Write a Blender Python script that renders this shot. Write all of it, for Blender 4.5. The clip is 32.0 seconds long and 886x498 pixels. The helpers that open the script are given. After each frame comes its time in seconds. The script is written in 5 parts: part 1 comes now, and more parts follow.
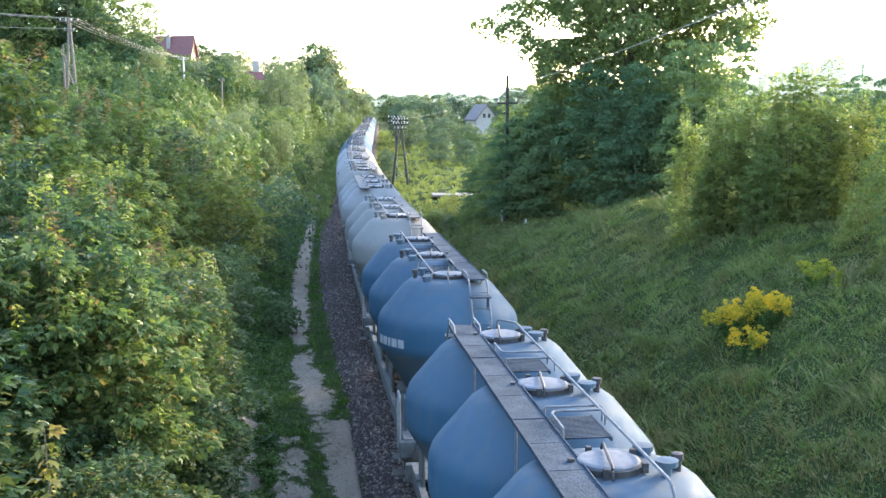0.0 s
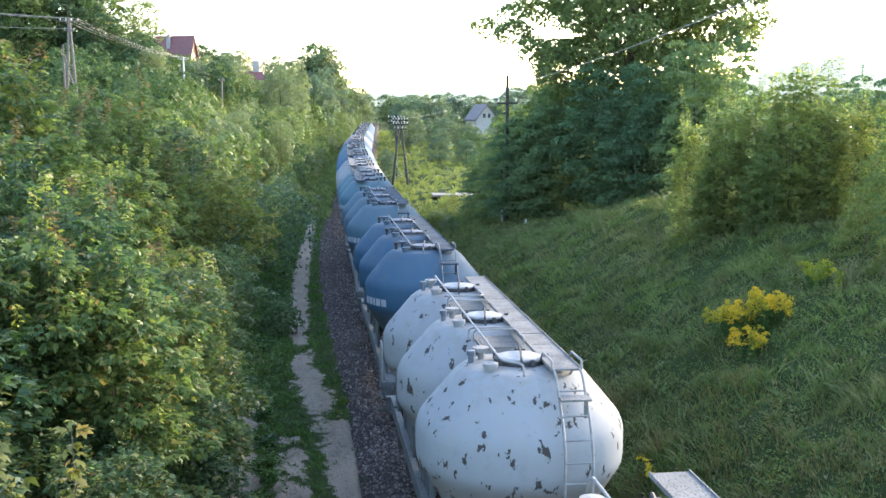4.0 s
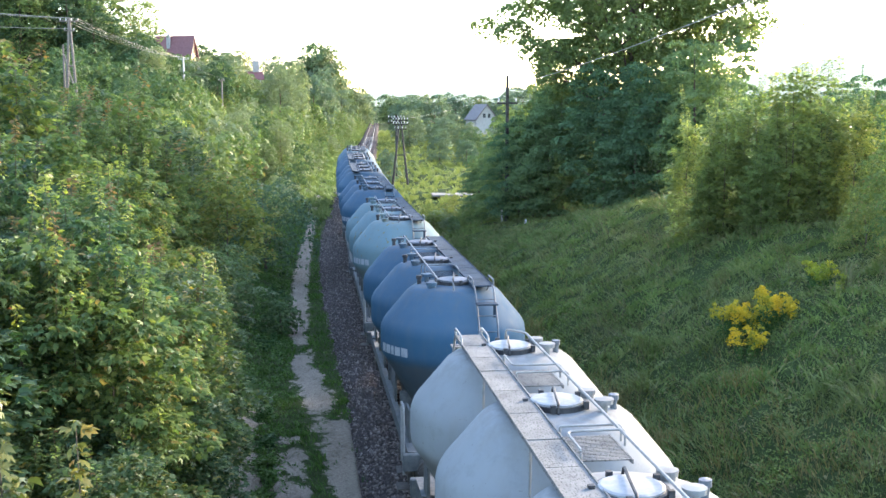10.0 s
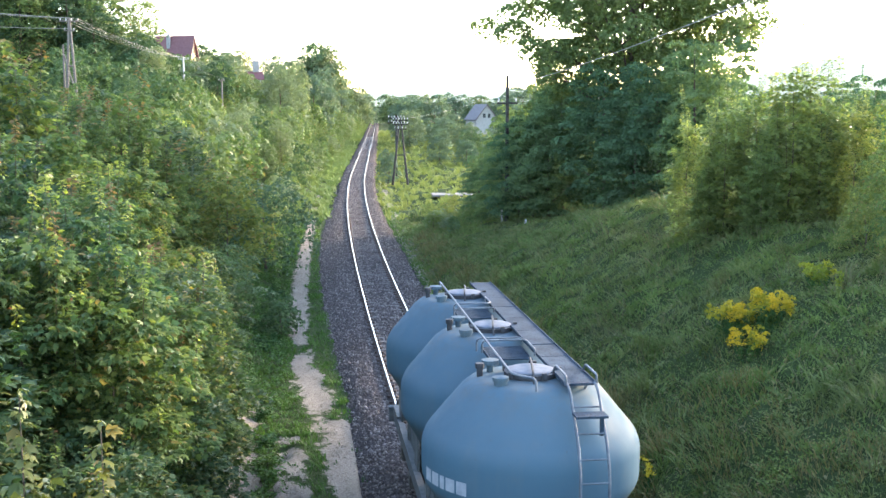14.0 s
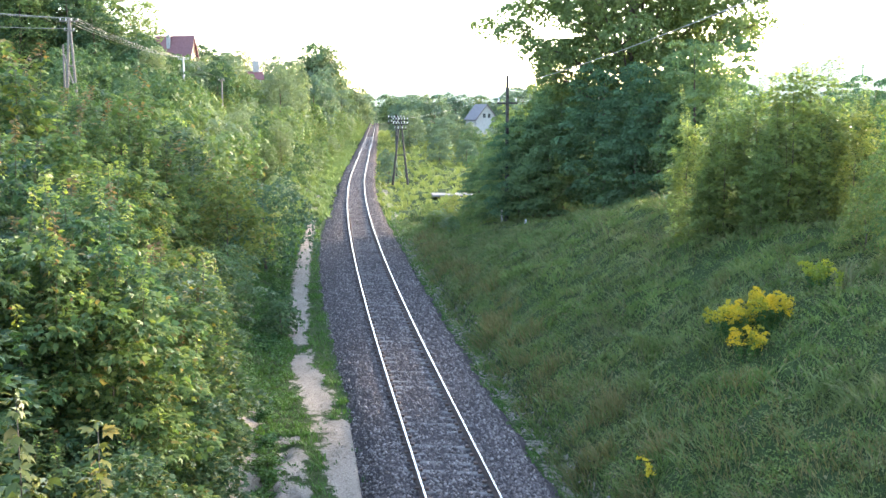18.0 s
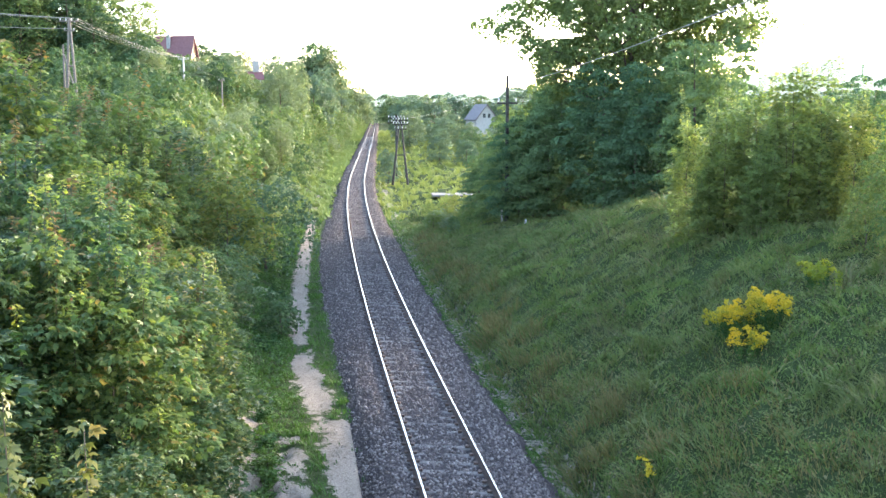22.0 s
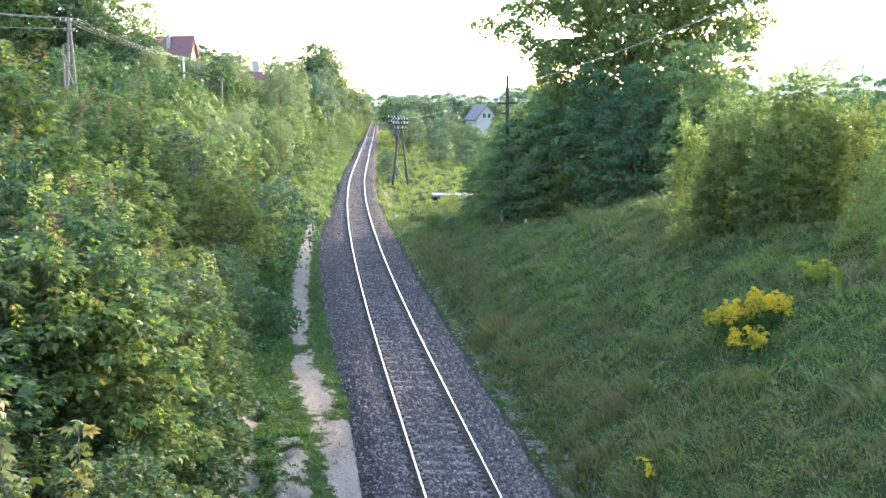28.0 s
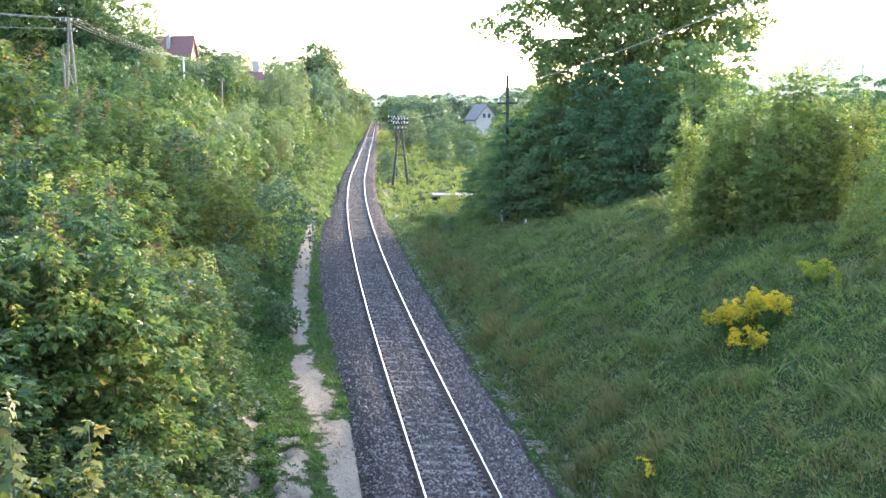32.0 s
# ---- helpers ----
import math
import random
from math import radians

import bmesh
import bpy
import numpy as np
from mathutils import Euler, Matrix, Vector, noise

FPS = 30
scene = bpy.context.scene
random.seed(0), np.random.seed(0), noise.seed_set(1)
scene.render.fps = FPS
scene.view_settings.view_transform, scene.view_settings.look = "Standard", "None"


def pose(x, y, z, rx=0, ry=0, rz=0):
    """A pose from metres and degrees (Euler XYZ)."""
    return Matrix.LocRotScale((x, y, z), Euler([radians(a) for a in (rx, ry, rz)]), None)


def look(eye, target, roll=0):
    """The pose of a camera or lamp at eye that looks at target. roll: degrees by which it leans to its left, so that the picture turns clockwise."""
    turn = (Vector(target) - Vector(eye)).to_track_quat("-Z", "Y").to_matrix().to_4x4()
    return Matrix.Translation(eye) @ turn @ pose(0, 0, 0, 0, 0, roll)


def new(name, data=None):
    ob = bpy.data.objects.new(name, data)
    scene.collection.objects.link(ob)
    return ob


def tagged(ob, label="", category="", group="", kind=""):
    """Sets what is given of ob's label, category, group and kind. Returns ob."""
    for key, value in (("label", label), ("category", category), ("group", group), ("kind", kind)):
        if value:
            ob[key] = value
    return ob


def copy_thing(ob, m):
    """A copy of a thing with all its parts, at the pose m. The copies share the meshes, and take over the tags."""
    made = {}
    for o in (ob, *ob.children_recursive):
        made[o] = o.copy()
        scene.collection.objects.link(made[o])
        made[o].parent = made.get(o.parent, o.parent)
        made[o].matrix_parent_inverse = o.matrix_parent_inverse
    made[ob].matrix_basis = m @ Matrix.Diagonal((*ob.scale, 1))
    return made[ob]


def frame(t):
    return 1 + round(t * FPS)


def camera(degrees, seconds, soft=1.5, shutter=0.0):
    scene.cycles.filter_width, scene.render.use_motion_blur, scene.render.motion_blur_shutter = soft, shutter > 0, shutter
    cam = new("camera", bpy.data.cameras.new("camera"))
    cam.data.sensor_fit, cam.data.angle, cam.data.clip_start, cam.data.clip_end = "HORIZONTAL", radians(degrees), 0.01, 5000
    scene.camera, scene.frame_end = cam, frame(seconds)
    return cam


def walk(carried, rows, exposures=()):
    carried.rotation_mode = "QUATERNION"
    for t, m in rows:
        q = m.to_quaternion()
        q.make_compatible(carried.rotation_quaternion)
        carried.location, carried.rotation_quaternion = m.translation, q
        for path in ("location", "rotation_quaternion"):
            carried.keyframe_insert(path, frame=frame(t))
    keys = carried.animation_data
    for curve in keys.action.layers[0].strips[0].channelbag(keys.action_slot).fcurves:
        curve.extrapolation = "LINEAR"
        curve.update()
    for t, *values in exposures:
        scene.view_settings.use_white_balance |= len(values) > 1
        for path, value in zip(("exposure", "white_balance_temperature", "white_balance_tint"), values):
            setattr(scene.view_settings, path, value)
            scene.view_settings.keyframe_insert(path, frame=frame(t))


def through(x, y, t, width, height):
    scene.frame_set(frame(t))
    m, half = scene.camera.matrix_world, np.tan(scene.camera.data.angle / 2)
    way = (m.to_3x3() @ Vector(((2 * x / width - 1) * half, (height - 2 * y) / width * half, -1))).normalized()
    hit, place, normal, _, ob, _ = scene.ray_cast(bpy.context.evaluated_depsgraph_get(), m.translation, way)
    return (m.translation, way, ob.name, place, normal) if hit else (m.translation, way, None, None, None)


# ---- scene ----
# the camera: still, on a bridge parapet over the line
cam = camera(42.81, 32.0, soft=1.5)
EYE_Z = 7.87
STAND = pose(0, 0, EYE_Z, 90 - 7.43, 0, 0)
walk(cam, [(0.0, STAND), (32.0, STAND)], exposures=[(0.0, 3.15, 6500, 15), (2.5, 3.12, 6500, 15), (3.5, 2.98, 6500, 15), (5.5, 3.12, 6500, 15), (7.0, 3.13, 6500, 15), (8.0, 3.03, 6500, 15), (9.0, 3.12, 6500, 15), (12.5, 3.15, 6500, 15), (14.0, 3.15, 6500, 15), (15.5, 3.33, 6500, 15), (32.0, 3.33, 6500, 15)])

# ---- world, sun ----
SUN_ELEV, SUN_AZ = radians(17), radians(45)      # azimuth from +y towards +x
world = bpy.data.worlds.new("sky")
scene.world = world
world.use_nodes = True
wn = world.node_tree
sky = wn.nodes.new("ShaderNodeTexSky")
sky.sky_type, sky.sun_disc = "NISHITA", False
sky.sun_elevation, sky.sun_rotation = SUN_ELEV, SUN_AZ
sky.air_density, sky.dust_density, sky.ozone_density = 1.0, 1.0, 1.0
wn.nodes["Background"].inputs["Strength"].default_value = 0.15
wn.links.new(sky.outputs[0], wn.nodes["Background"].inputs["Color"])
sun = new("sun", bpy.data.lights.new("sun", "SUN"))
sun.data.energy, sun.data.angle, sun.data.color = 1.45, radians(10), (1.0, 0.84, 0.6)
sun.matrix_world = look((0, 0, 0), (-math.sin(SUN_AZ) * math.cos(SUN_ELEV), -math.cos(SUN_AZ) * math.cos(SUN_ELEV), -math.sin(SUN_ELEV)))


# ---- the plan: the line of the track and the lie of the land ----
def track_x(y):
    """The middle of the track, as x over y: straight, a wide bend, straight."""
    if y < 30:
        return -0.61 - 0.126 * (y - 30)
    if y < 130:
        return -0.61 - 0.126 * (y - 30) + 0.000355 * (y - 30) ** 2
    return -9.66 - 0.055 * (y - 130)


def track_slope(y):
    return -0.126 if y < 30 else (-0.126 + 0.00071 * (y - 30) if y < 130 else -0.055)


def ramp(v, a, b):
    t = min(1.0, max(0.0, (v - a) / (b - a)))
    return t * t * (3 - 2 * t)


def lumps(x, y, size, seed=0.0):
    return noise.noise((x / size, y / size, seed))


def land(u, y):
    """Height of the ground at u metres to the right of the track."""
    if u >= 0:
        k = 0.63 - 0.25 * ramp(y, 40, 64) - 0.25 * ramp(y, 62, 98)
        top = 4.9 - 2.3 * ramp(y, 42, 62) - 1.6 * ramp(y, 66, 100)
        z = -0.75
        if u > 3.0:
            rise = k * (u - 3.0) + 0.4 * ramp(u, 2.95, 3.3) * (1 - ramp(y, 55, 80))
            z += max(0.0, top - 0.7 * math.log(1 + math.exp((top - rise) / 0.7))) if rise > 0.3 * top else rise - 0.7 * math.log(1 + math.exp((rise - top) / 0.7))
            z += 0.045 * min(max(0, u - 12), 40)
        z += 3.0 * ramp(y, 110, 330) * ramp(u, 3, 40) + 2 * ramp(u, 40, 300)
        rough = ramp(u, 3, 6)
    else:
        w = -u
        z = -0.42
        if w > 4.4:
            z += 13.5 * (1 - math.exp(-(w - 4.4) * 0.038))
            z += 3.5 * ramp(y, 120, 200) * ramp(w, 14, 32)
            z += 14 * ramp(w, 25, 110) * (0.35 + 0.65 * ramp(y, 60, 240))
        rough = ramp(w, 3.6, 7)
        heap = math.exp(-((w - 3.5) / 0.5) ** 2) * (1 - ramp(y, 24, 29)) * ramp(y, 14, 19)
        z += 0.05 * (1 - ramp(y, 40, 60)) * ramp(w, 1.9, 2.3) * (lumps(u, y, 0.5, 21) + 0.6 * lumps(u, y, 0.22, 17))
        z += 0.15 * heap * (1 + 1.3 * lumps(u, y, 0.5, 8) + 0.9 * lumps(u, y, 0.22, 3))
    z += rough * (0.3 * lumps(u, y, 3.1) + 0.3 * lumps(u, y, 1.1, 5) + 0.2 * lumps(u, y, 0.55, 6) * (1 - ramp(y, 40, 60))) + 0.04 * lumps(u, y, 0.7, 9) * ramp(abs(u), 2.6, 3.2)
    return z


def place(u, y):
    """World point on the ground at u beside the track (u measured square to it) near distance y."""
    m = track_slope(y)
    c = 1 / math.hypot(1, m)
    return Vector((track_x(y) + u * c, y - u * m * c, 0))


def ground_at(x, y):
    m = track_slope(y)
    return land((x - track_x(y)) / math.hypot(1, m), y)


def on_land(x, y, sink=0.0):
    return Vector((x, y, ground_at(x, y) - sink))


# ---- helpers for building ----
def mesh_of(name, bm, material, smooth=False):
    me = bpy.data.meshes.new(name)
    bm.normal_update()
    bm.to_mesh(me)
    bm.free()
    me.materials.append(material)
    if smooth:
        me.shade_smooth()
    return me


def part(name, bm, material, parent, label="", smooth=False):
    ob = new(name, mesh_of(name, bm, material, smooth) if isinstance(bm, bmesh.types.BMesh) else bm)
    ob.parent = parent
    if label:
        tagged(ob, label)
    return ob


def thing(name, label, category, group="", kind="", m=None):
    ob = new(name)
    ob.empty_display_size = 0.3
    tagged(ob, label, category, group, kind)
    if m is not None:
        ob.matrix_basis = m
    return ob


def box(bm, cx, cy, cz, sx, sy, sz, m=None, bevel=0.0):
    vs = bmesh.ops.create_cube(bm, size=1)["verts"]
    t = Matrix.Translation((cx, cy, cz)) @ Matrix.Diagonal((sx, sy, sz, 1))
    bmesh.ops.transform(bm, matrix=(m @ t) if m else t, verts=vs)
    if bevel:
        es = list({e for v in vs for e in v.link_edges})
        bmesh.ops.bevel(bm, geom=es, offset=bevel, segments=1, affect="EDGES")
    return bm


def revolve(bm, profile, segs=24, m=None):
    """Turn (radius, z) rows about z."""
    rings = []
    for r, z in profile:
        if r < 1e-4:
            rings.append([bm.verts.new((0, 0, z))])
        else:
            rings.append([bm.verts.new((r * math.cos(a), r * math.sin(a), z)) for a in (2 * math.pi * i / segs for i in range(segs))])
    for a, b in zip(rings, rings[1:]):
        for i in range(segs):
            j = (i + 1) % segs
            if len(a) == 1 and len(b) == 1:
                continue
            if len(a) == 1:
                bm.faces.new((a[0], b[i], b[j]))
            elif len(b) == 1:
                bm.faces.new((a[i], b[0], a[j]))
            else:
                bm.faces.new((a[i], b[i], b[j], a[j]))
    if m:
        bmesh.ops.transform(bm, matrix=m, verts=[v for r in rings for v in r])
    return bm


def tube(bm, pts, r, segs=6):
    """A round bar along points."""
    pts = [Vector(p) for p in pts]
    rings = []
    for i, p in enumerate(pts):
        d = (pts[min(i + 1, len(pts) - 1)] - pts[max(i - 1, 0)]).normalized()
        a = d.cross(Vector((0, 0, 1)) if abs(d.z) < 0.9 else Vector((1, 0, 0))).normalized()
        b = d.cross(a)
        rr = r[i] if isinstance(r, (list, tuple)) else r
        rings.append([bm.verts.new(p + rr * (a * math.cos(t) + b * math.sin(t))) for t in (2 * math.pi * k / segs for k in range(segs))])
    for a, b in zip(rings, rings[1:]):
        for k in range(segs):
            bm.faces.new((a[k], a[(k + 1) % segs], b[(k + 1) % segs], b[k]))
    bm.faces.new(rings[0][::-1])
    bm.faces.new(rings[-1])
    return bm


def soft_path(pts, steps=3):
    """Round the corners of a path of points."""
    pts = [Vector(p) for p in pts]
    out = [pts[0]]
    for a, b, c in zip(pts, pts[1:], pts[2:]):
        r = 0.35 * min((a - b).length, (c - b).length, 0.35)
        p, q = b + (a - b).normalized() * r, b + (c - b).normalized() * r
        for i in range(steps + 1):
            t = i / steps
            out.append(p * (1 - t) ** 2 + b * 2 * t * (1 - t) + q * t * t)
    return out + [pts[-1]]


def np_mesh(name, verts, faces, material, smooth=False):
    """A mesh from arrays: verts (n, 3), faces (m, k)."""
    me = bpy.data.meshes.new(name)
    n, k = faces.shape
    me.vertices.add(len(verts))
    me.vertices.foreach_set("co", np.ascontiguousarray(verts, dtype=np.float32).ravel())
    me.loops.add(n * k)
    me.loops.foreach_set("vertex_index", np.ascontiguousarray(faces, dtype=np.int32).ravel())
    me.polygons.add(n)
    me.polygons.foreach_set("loop_start", np.arange(0, n * k, k, dtype=np.int32))
    me.update(calc_edges=True)
    me.materials.append(material)
    if smooth:
        me.shade_smooth()
    return me


# ---- materials ----
class Mat:
    """A node material in the making."""

    def __init__(self, name, rough=0.6, metal=0.0, spec=0.5):
        self.m = bpy.data.materials.new(name)
        self.m.use_nodes = True
        self.t = self.m.node_tree
        self.b = self.t.nodes["Principled BSDF"]
        self.b.inputs["Roughness"].default_value = rough
        self.b.inputs["Metallic"].default_value = metal
        self.b.inputs["Specular IOR Level"].default_value = spec
        self.co = self.n("ShaderNodeTexCoord").outputs["Object"]

    def n(self, kind, **props):
        node = self.t.nodes.new(kind)
        for key, value in props.items():
            node.inputs[key].default_value = value
        return node

    def link(self, a, b):
        self.t.links.new(a, b)
        return self

    def noise(self, scale, detail=4.0, stretch=None, rough=0.55, co=None):
        node = self.n("ShaderNodeTexNoise", Scale=scale, Detail=detail, Roughness=rough)
        src = co or self.co
        if stretch:
            mp = self.n("ShaderNodeMapping", Scale=stretch)
            self.link(src, mp.inputs["Vector"])
            src = mp.outputs[0]
        self.link(src, node.inputs["Vector"])
        return node.outputs["Fac"]

    def ramp(self, fac, stops):
        node = self.n("ShaderNodeValToRGB")
        els = node.color_ramp.elements
        while len(els) < len(stops):
            els.new(0.5)
        for el, (at, col) in zip(els, stops):
            el.position = at
            el.color = (*col, 1) if isinstance(col, tuple) else (col, col, col, 1)
        self.link(fac, node.inputs["Fac"])
        return node.outputs["Color"]

    def mix(self, fac, a, b, mode="MIX"):
        node = self.n("ShaderNodeMix")
        node.data_type, node.blend_type = "RGBA", mode
        for sock, value in ((node.inputs[0], fac), (node.inputs[6], a), (node.inputs[7], b)):
            if isinstance(value, bpy.types.NodeSocket):
                self.link(value, sock)
            elif isinstance(value, tuple):
                sock.default_value = (*value, 1)
            else:
                sock.default_value = value
        return node.outputs[2]

    def color(self, c):
        if isinstance(c, tuple):
            self.b.inputs["Base Color"].default_value = (*c, 1)
        else:
            self.link(c, self.b.inputs["Base Color"])
        return self

    def bump(self, height, strength=0.3, distance=0.02):
        node = self.n("ShaderNodeBump", Strength=strength, Distance=distance)
        self.link(height, node.inputs["Height"])
        self.link(node.outputs[0], self.b.inputs["Normal"])
        return self

    def island(self):
        return self.n("ShaderNodeNewGeometry").outputs["Random Per Island"]

    def chance(self):
        return self.n("ShaderNodeObjectInfo").outputs["Random"]


def leaf_material(name, dark, mid, light, through=0.35, turned=None, rough=0.55, patches=None, shine=0.16):
    k = Mat(name, rough, 0, shine)
    near_mid = lambda c, share: tuple(m + share * (v - m) for v, m in zip(c, mid))
    stops = [(0.0, near_mid(dark, 0.55)), (0.45, mid), (0.93, near_mid(light, 0.45))]
    if turned:
        stops.append((0.975, turned))
    c = k.ramp(k.island(), stops)
    tint = k.ramp(k.chance(), [(0.0, (0.55, 0.7, 0.74)), (0.5, (0.92, 0.98, 0.92)), (1.0, (1.3, 1.17, 0.88))])
    c = k.mix(1.0, c, tint, "MULTIPLY")
    if patches:
        c = k.mix(k.ramp(k.noise(0.45, 5, rough=0.65), [(0.42, 0.0), (0.66, 0.75)]), c, patches)
        c = k.mix(k.ramp(k.noise(0.9, 4), [(0.35, 0.55), (0.6, 0.0)]), c, tuple(0.45 * v for v in stops[1][1]))
    k.color(c)
    tr = k.n("ShaderNodeBsdfTranslucent")
    k.link(k.mix(1.0, c, (1.12, 1.22, 0.72), "MULTIPLY"), tr.inputs["Color"])
    mx = k.n("ShaderNodeMixShader", Fac=through)
    k.link(k.b.outputs[0], mx.inputs[1]).link(tr.outputs[0], mx.inputs[2])
    k.link(mx.outputs[0], k.t.nodes["Material Output"].inputs["Surface"])
    return k.m


# darkened maple green: shade of the near left bank is partly in it
LEAF_MAPLE = leaf_material("maple leaves", (0.026, 0.055, 0.026), (0.05, 0.09, 0.038), (0.13, 0.165, 0.07), 0.34, (0.22, 0.2, 0.07), 0.5, None, 0.25)
LEAF_SCRUB = leaf_material("scrub leaves", (0.05, 0.088, 0.038), (0.1, 0.152, 0.056), (0.21, 0.25, 0.09), 0.38, (0.2, 0.16, 0.08))
LEAF_GREY = leaf_material("willow leaves", (0.06, 0.098, 0.055), (0.1, 0.148, 0.08), (0.16, 0.205, 0.11), 0.33)
LEAF_DARK = leaf_material("dark leaves", (0.085, 0.135, 0.075), (0.128, 0.19, 0.1), (0.18, 0.24, 0.12), 0.48)
LEAF_OAK = leaf_material("oak leaves", (0.065, 0.11, 0.06), (0.1, 0.15, 0.078), (0.14, 0.185, 0.095), 0.48)
LEAF_WOOD = leaf_material("hillside wood leaves", (0.04, 0.08, 0.04), (0.07, 0.115, 0.055), (0.12, 0.16, 0.075), 0.32)
# yellowish young tips, brightened further so that sunlight is in the colour
LEAF_GOLD_LIT = leaf_material("yellowing leaves", (0.2, 0.24, 0.08), (0.3, 0.33, 0.11), (0.45, 0.42, 0.15), 0.48)
# sunlit copies of the maple leaves: the yellow light is painted in
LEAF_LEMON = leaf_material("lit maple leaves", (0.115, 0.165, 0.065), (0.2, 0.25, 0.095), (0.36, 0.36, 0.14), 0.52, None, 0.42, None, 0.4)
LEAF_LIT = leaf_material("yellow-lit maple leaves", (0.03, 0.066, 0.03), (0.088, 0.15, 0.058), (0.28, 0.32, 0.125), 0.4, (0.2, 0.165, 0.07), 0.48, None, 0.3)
# distance haze put into the leaf colour: paler and greyer green
LEAF_FAR_HAZY = leaf_material("far leaves paled as by haze", (0.11, 0.15, 0.1), (0.15, 0.19, 0.13), (0.19, 0.23, 0.16), 0.4)
LEAF_LIME = leaf_material("yellow-green leaves", (0.065, 0.1, 0.038), (0.125, 0.165, 0.058), (0.24, 0.265, 0.095), 0.4, (0.22, 0.16, 0.08))
LEAF_LOW = leaf_material("weed leaves", (0.03, 0.075, 0.026), (0.055, 0.115, 0.035), (0.095, 0.165, 0.05), 0.35)
BLOSSOM = leaf_material("goldenrod blossom", (0.36, 0.26, 0.02), (0.48, 0.35, 0.03), (0.57, 0.44, 0.06), 0.3)

BUDS = leaf_material("goldenrod buds", (0.2, 0.22, 0.03), (0.27, 0.28, 0.035), (0.4, 0.36, 0.05), 0.3)

LEAF_TIP = leaf_material("young maple leaves", (0.16, 0.22, 0.06), (0.27, 0.32, 0.09), (0.4, 0.4, 0.13), 0.45, (0.26, 0.13, 0.07))

LEAF_RED = leaf_material("reddish young leaves", (0.12, 0.1, 0.05), (0.2, 0.13, 0.07), (0.28, 0.19, 0.1), 0.4)

LEAF_AUTUMN = leaf_material("yellowing maple leaves", (0.06, 0.09, 0.03), (0.16, 0.16, 0.045), (0.32, 0.25, 0.12), 0.28, (0.2, 0.15, 0.07), 0.45, None, 0.35)

k = Mat("bark", 0.9, 0, 0.2)
g = k.noise(6, 5, (1, 1, 0.25))
BARK = k.color(k.ramp(g, [(0.3, (0.05, 0.04, 0.03)), (0.7, (0.14, 0.115, 0.09))])).bump(g, 0.6, 0.03).m

k = Mat("soil and turf", 1.0, 0, 0.03)
a = k.n("ShaderNodeAttribute")
a.attribute_name = "sand"
big, mid, fine = k.noise(0.35, 4), k.noise(2.2, 5), k.noise(22, 6, rough=0.7)
turf = k.mix(big, k.ramp(mid, [(0.3, (0.03, 0.05, 0.018)), (0.7, (0.058, 0.085, 0.03))]), k.ramp(fine, [(0.3, (0.028, 0.042, 0.017)), (0.7, (0.065, 0.078, 0.034))]))
sand = k.mix(k.ramp(k.noise(1.3, 6, (1, 0.4, 1), 0.7), [(0.42, 0.0), (0.62, 1.0)]), k.ramp(fine, [(0.3, (0.175, 0.146, 0.112)), (0.72, (0.39, 0.335, 0.27))]), k.ramp(k.noise(7, 6, rough=0.75), [(0.35, (0.13, 0.106, 0.08)), (0.65, (0.3, 0.257, 0.207))]))
edge = k.ramp(k.noise(2.6, 8, rough=0.78), [(0.32, 0.0), (0.68, 1.0)])
half = k.n("ShaderNodeMix")
half.inputs[0].default_value = 0.5
k.link(a.outputs["Fac"], half.inputs[2]).link(edge, half.inputs[3])
GROUND = k.color(k.mix(k.ramp(half.outputs[0], [(0.46, 0.0), (0.56, 1.0)]), turf, sand)).bump(k.mix(0.5, fine, k.noise(5, 7, rough=0.75)), 0.9, 0.12).m

k = Mat("ballast stone", 0.85, 0, 0.3)
c = k.ramp(k.island(), [(0.0, (0.082, 0.066, 0.06)), (0.5, (0.15, 0.124, 0.115)), (0.85, (0.21, 0.178, 0.162)), (1.0, (0.3, 0.262, 0.236))])
STONE = k.color(c).bump(k.noise(60, 4), 0.3, 0.01).m

k = Mat("sandy clods", 0.95, 0, 0.15)
GRIT = k.color(k.ramp(k.island(), [(0.0, (0.15, 0.13, 0.105)), (1.0, (0.3, 0.265, 0.215))])).m

k = Mat("ballast bed", 1.0, 0, 0.06)
v = k.n("ShaderNodeTexVoronoi", Scale=17.0)
k.link(k.co, v.inputs["Vector"])
c = k.ramp(v.outputs["Color"], [(0.1, (0.03, 0.025, 0.024)), (0.5, (0.058, 0.048, 0.047)), (0.9, (0.096, 0.08, 0.078))])
c = k.mix(k.ramp(k.noise(0.8, 4), [(0.4, 0.0), (0.7, 0.35)]), c, (0.06, 0.053, 0.05))
k.color(c)
inv = k.n("ShaderNodeInvert")
k.link(v.outputs["Distance"], inv.inputs["Color"])
BALLAST = k.bump(inv.outputs[0], 0.8, 0.05).m

k = Mat("rail head steel", 0.22, 1.0)
g = k.noise(3, 3, (8, 0.15, 8))
RAIL_HEAD = k.color(k.ramp(g, [(0.3, (0.3, 0.3, 0.3)), (0.7, (0.4, 0.4, 0.39))])).m
k = Mat("rusty steel", 0.85, 0.1)
g = k.noise(14, 5)
RUST = k.color(k.ramp(g, [(0.3, (0.045, 0.03, 0.025)), (0.7, (0.12, 0.075, 0.055))])).bump(g, 0.3).m
k = Mat("sleeper concrete", 0.9, 0, 0.3)
g = k.noise(12, 5)
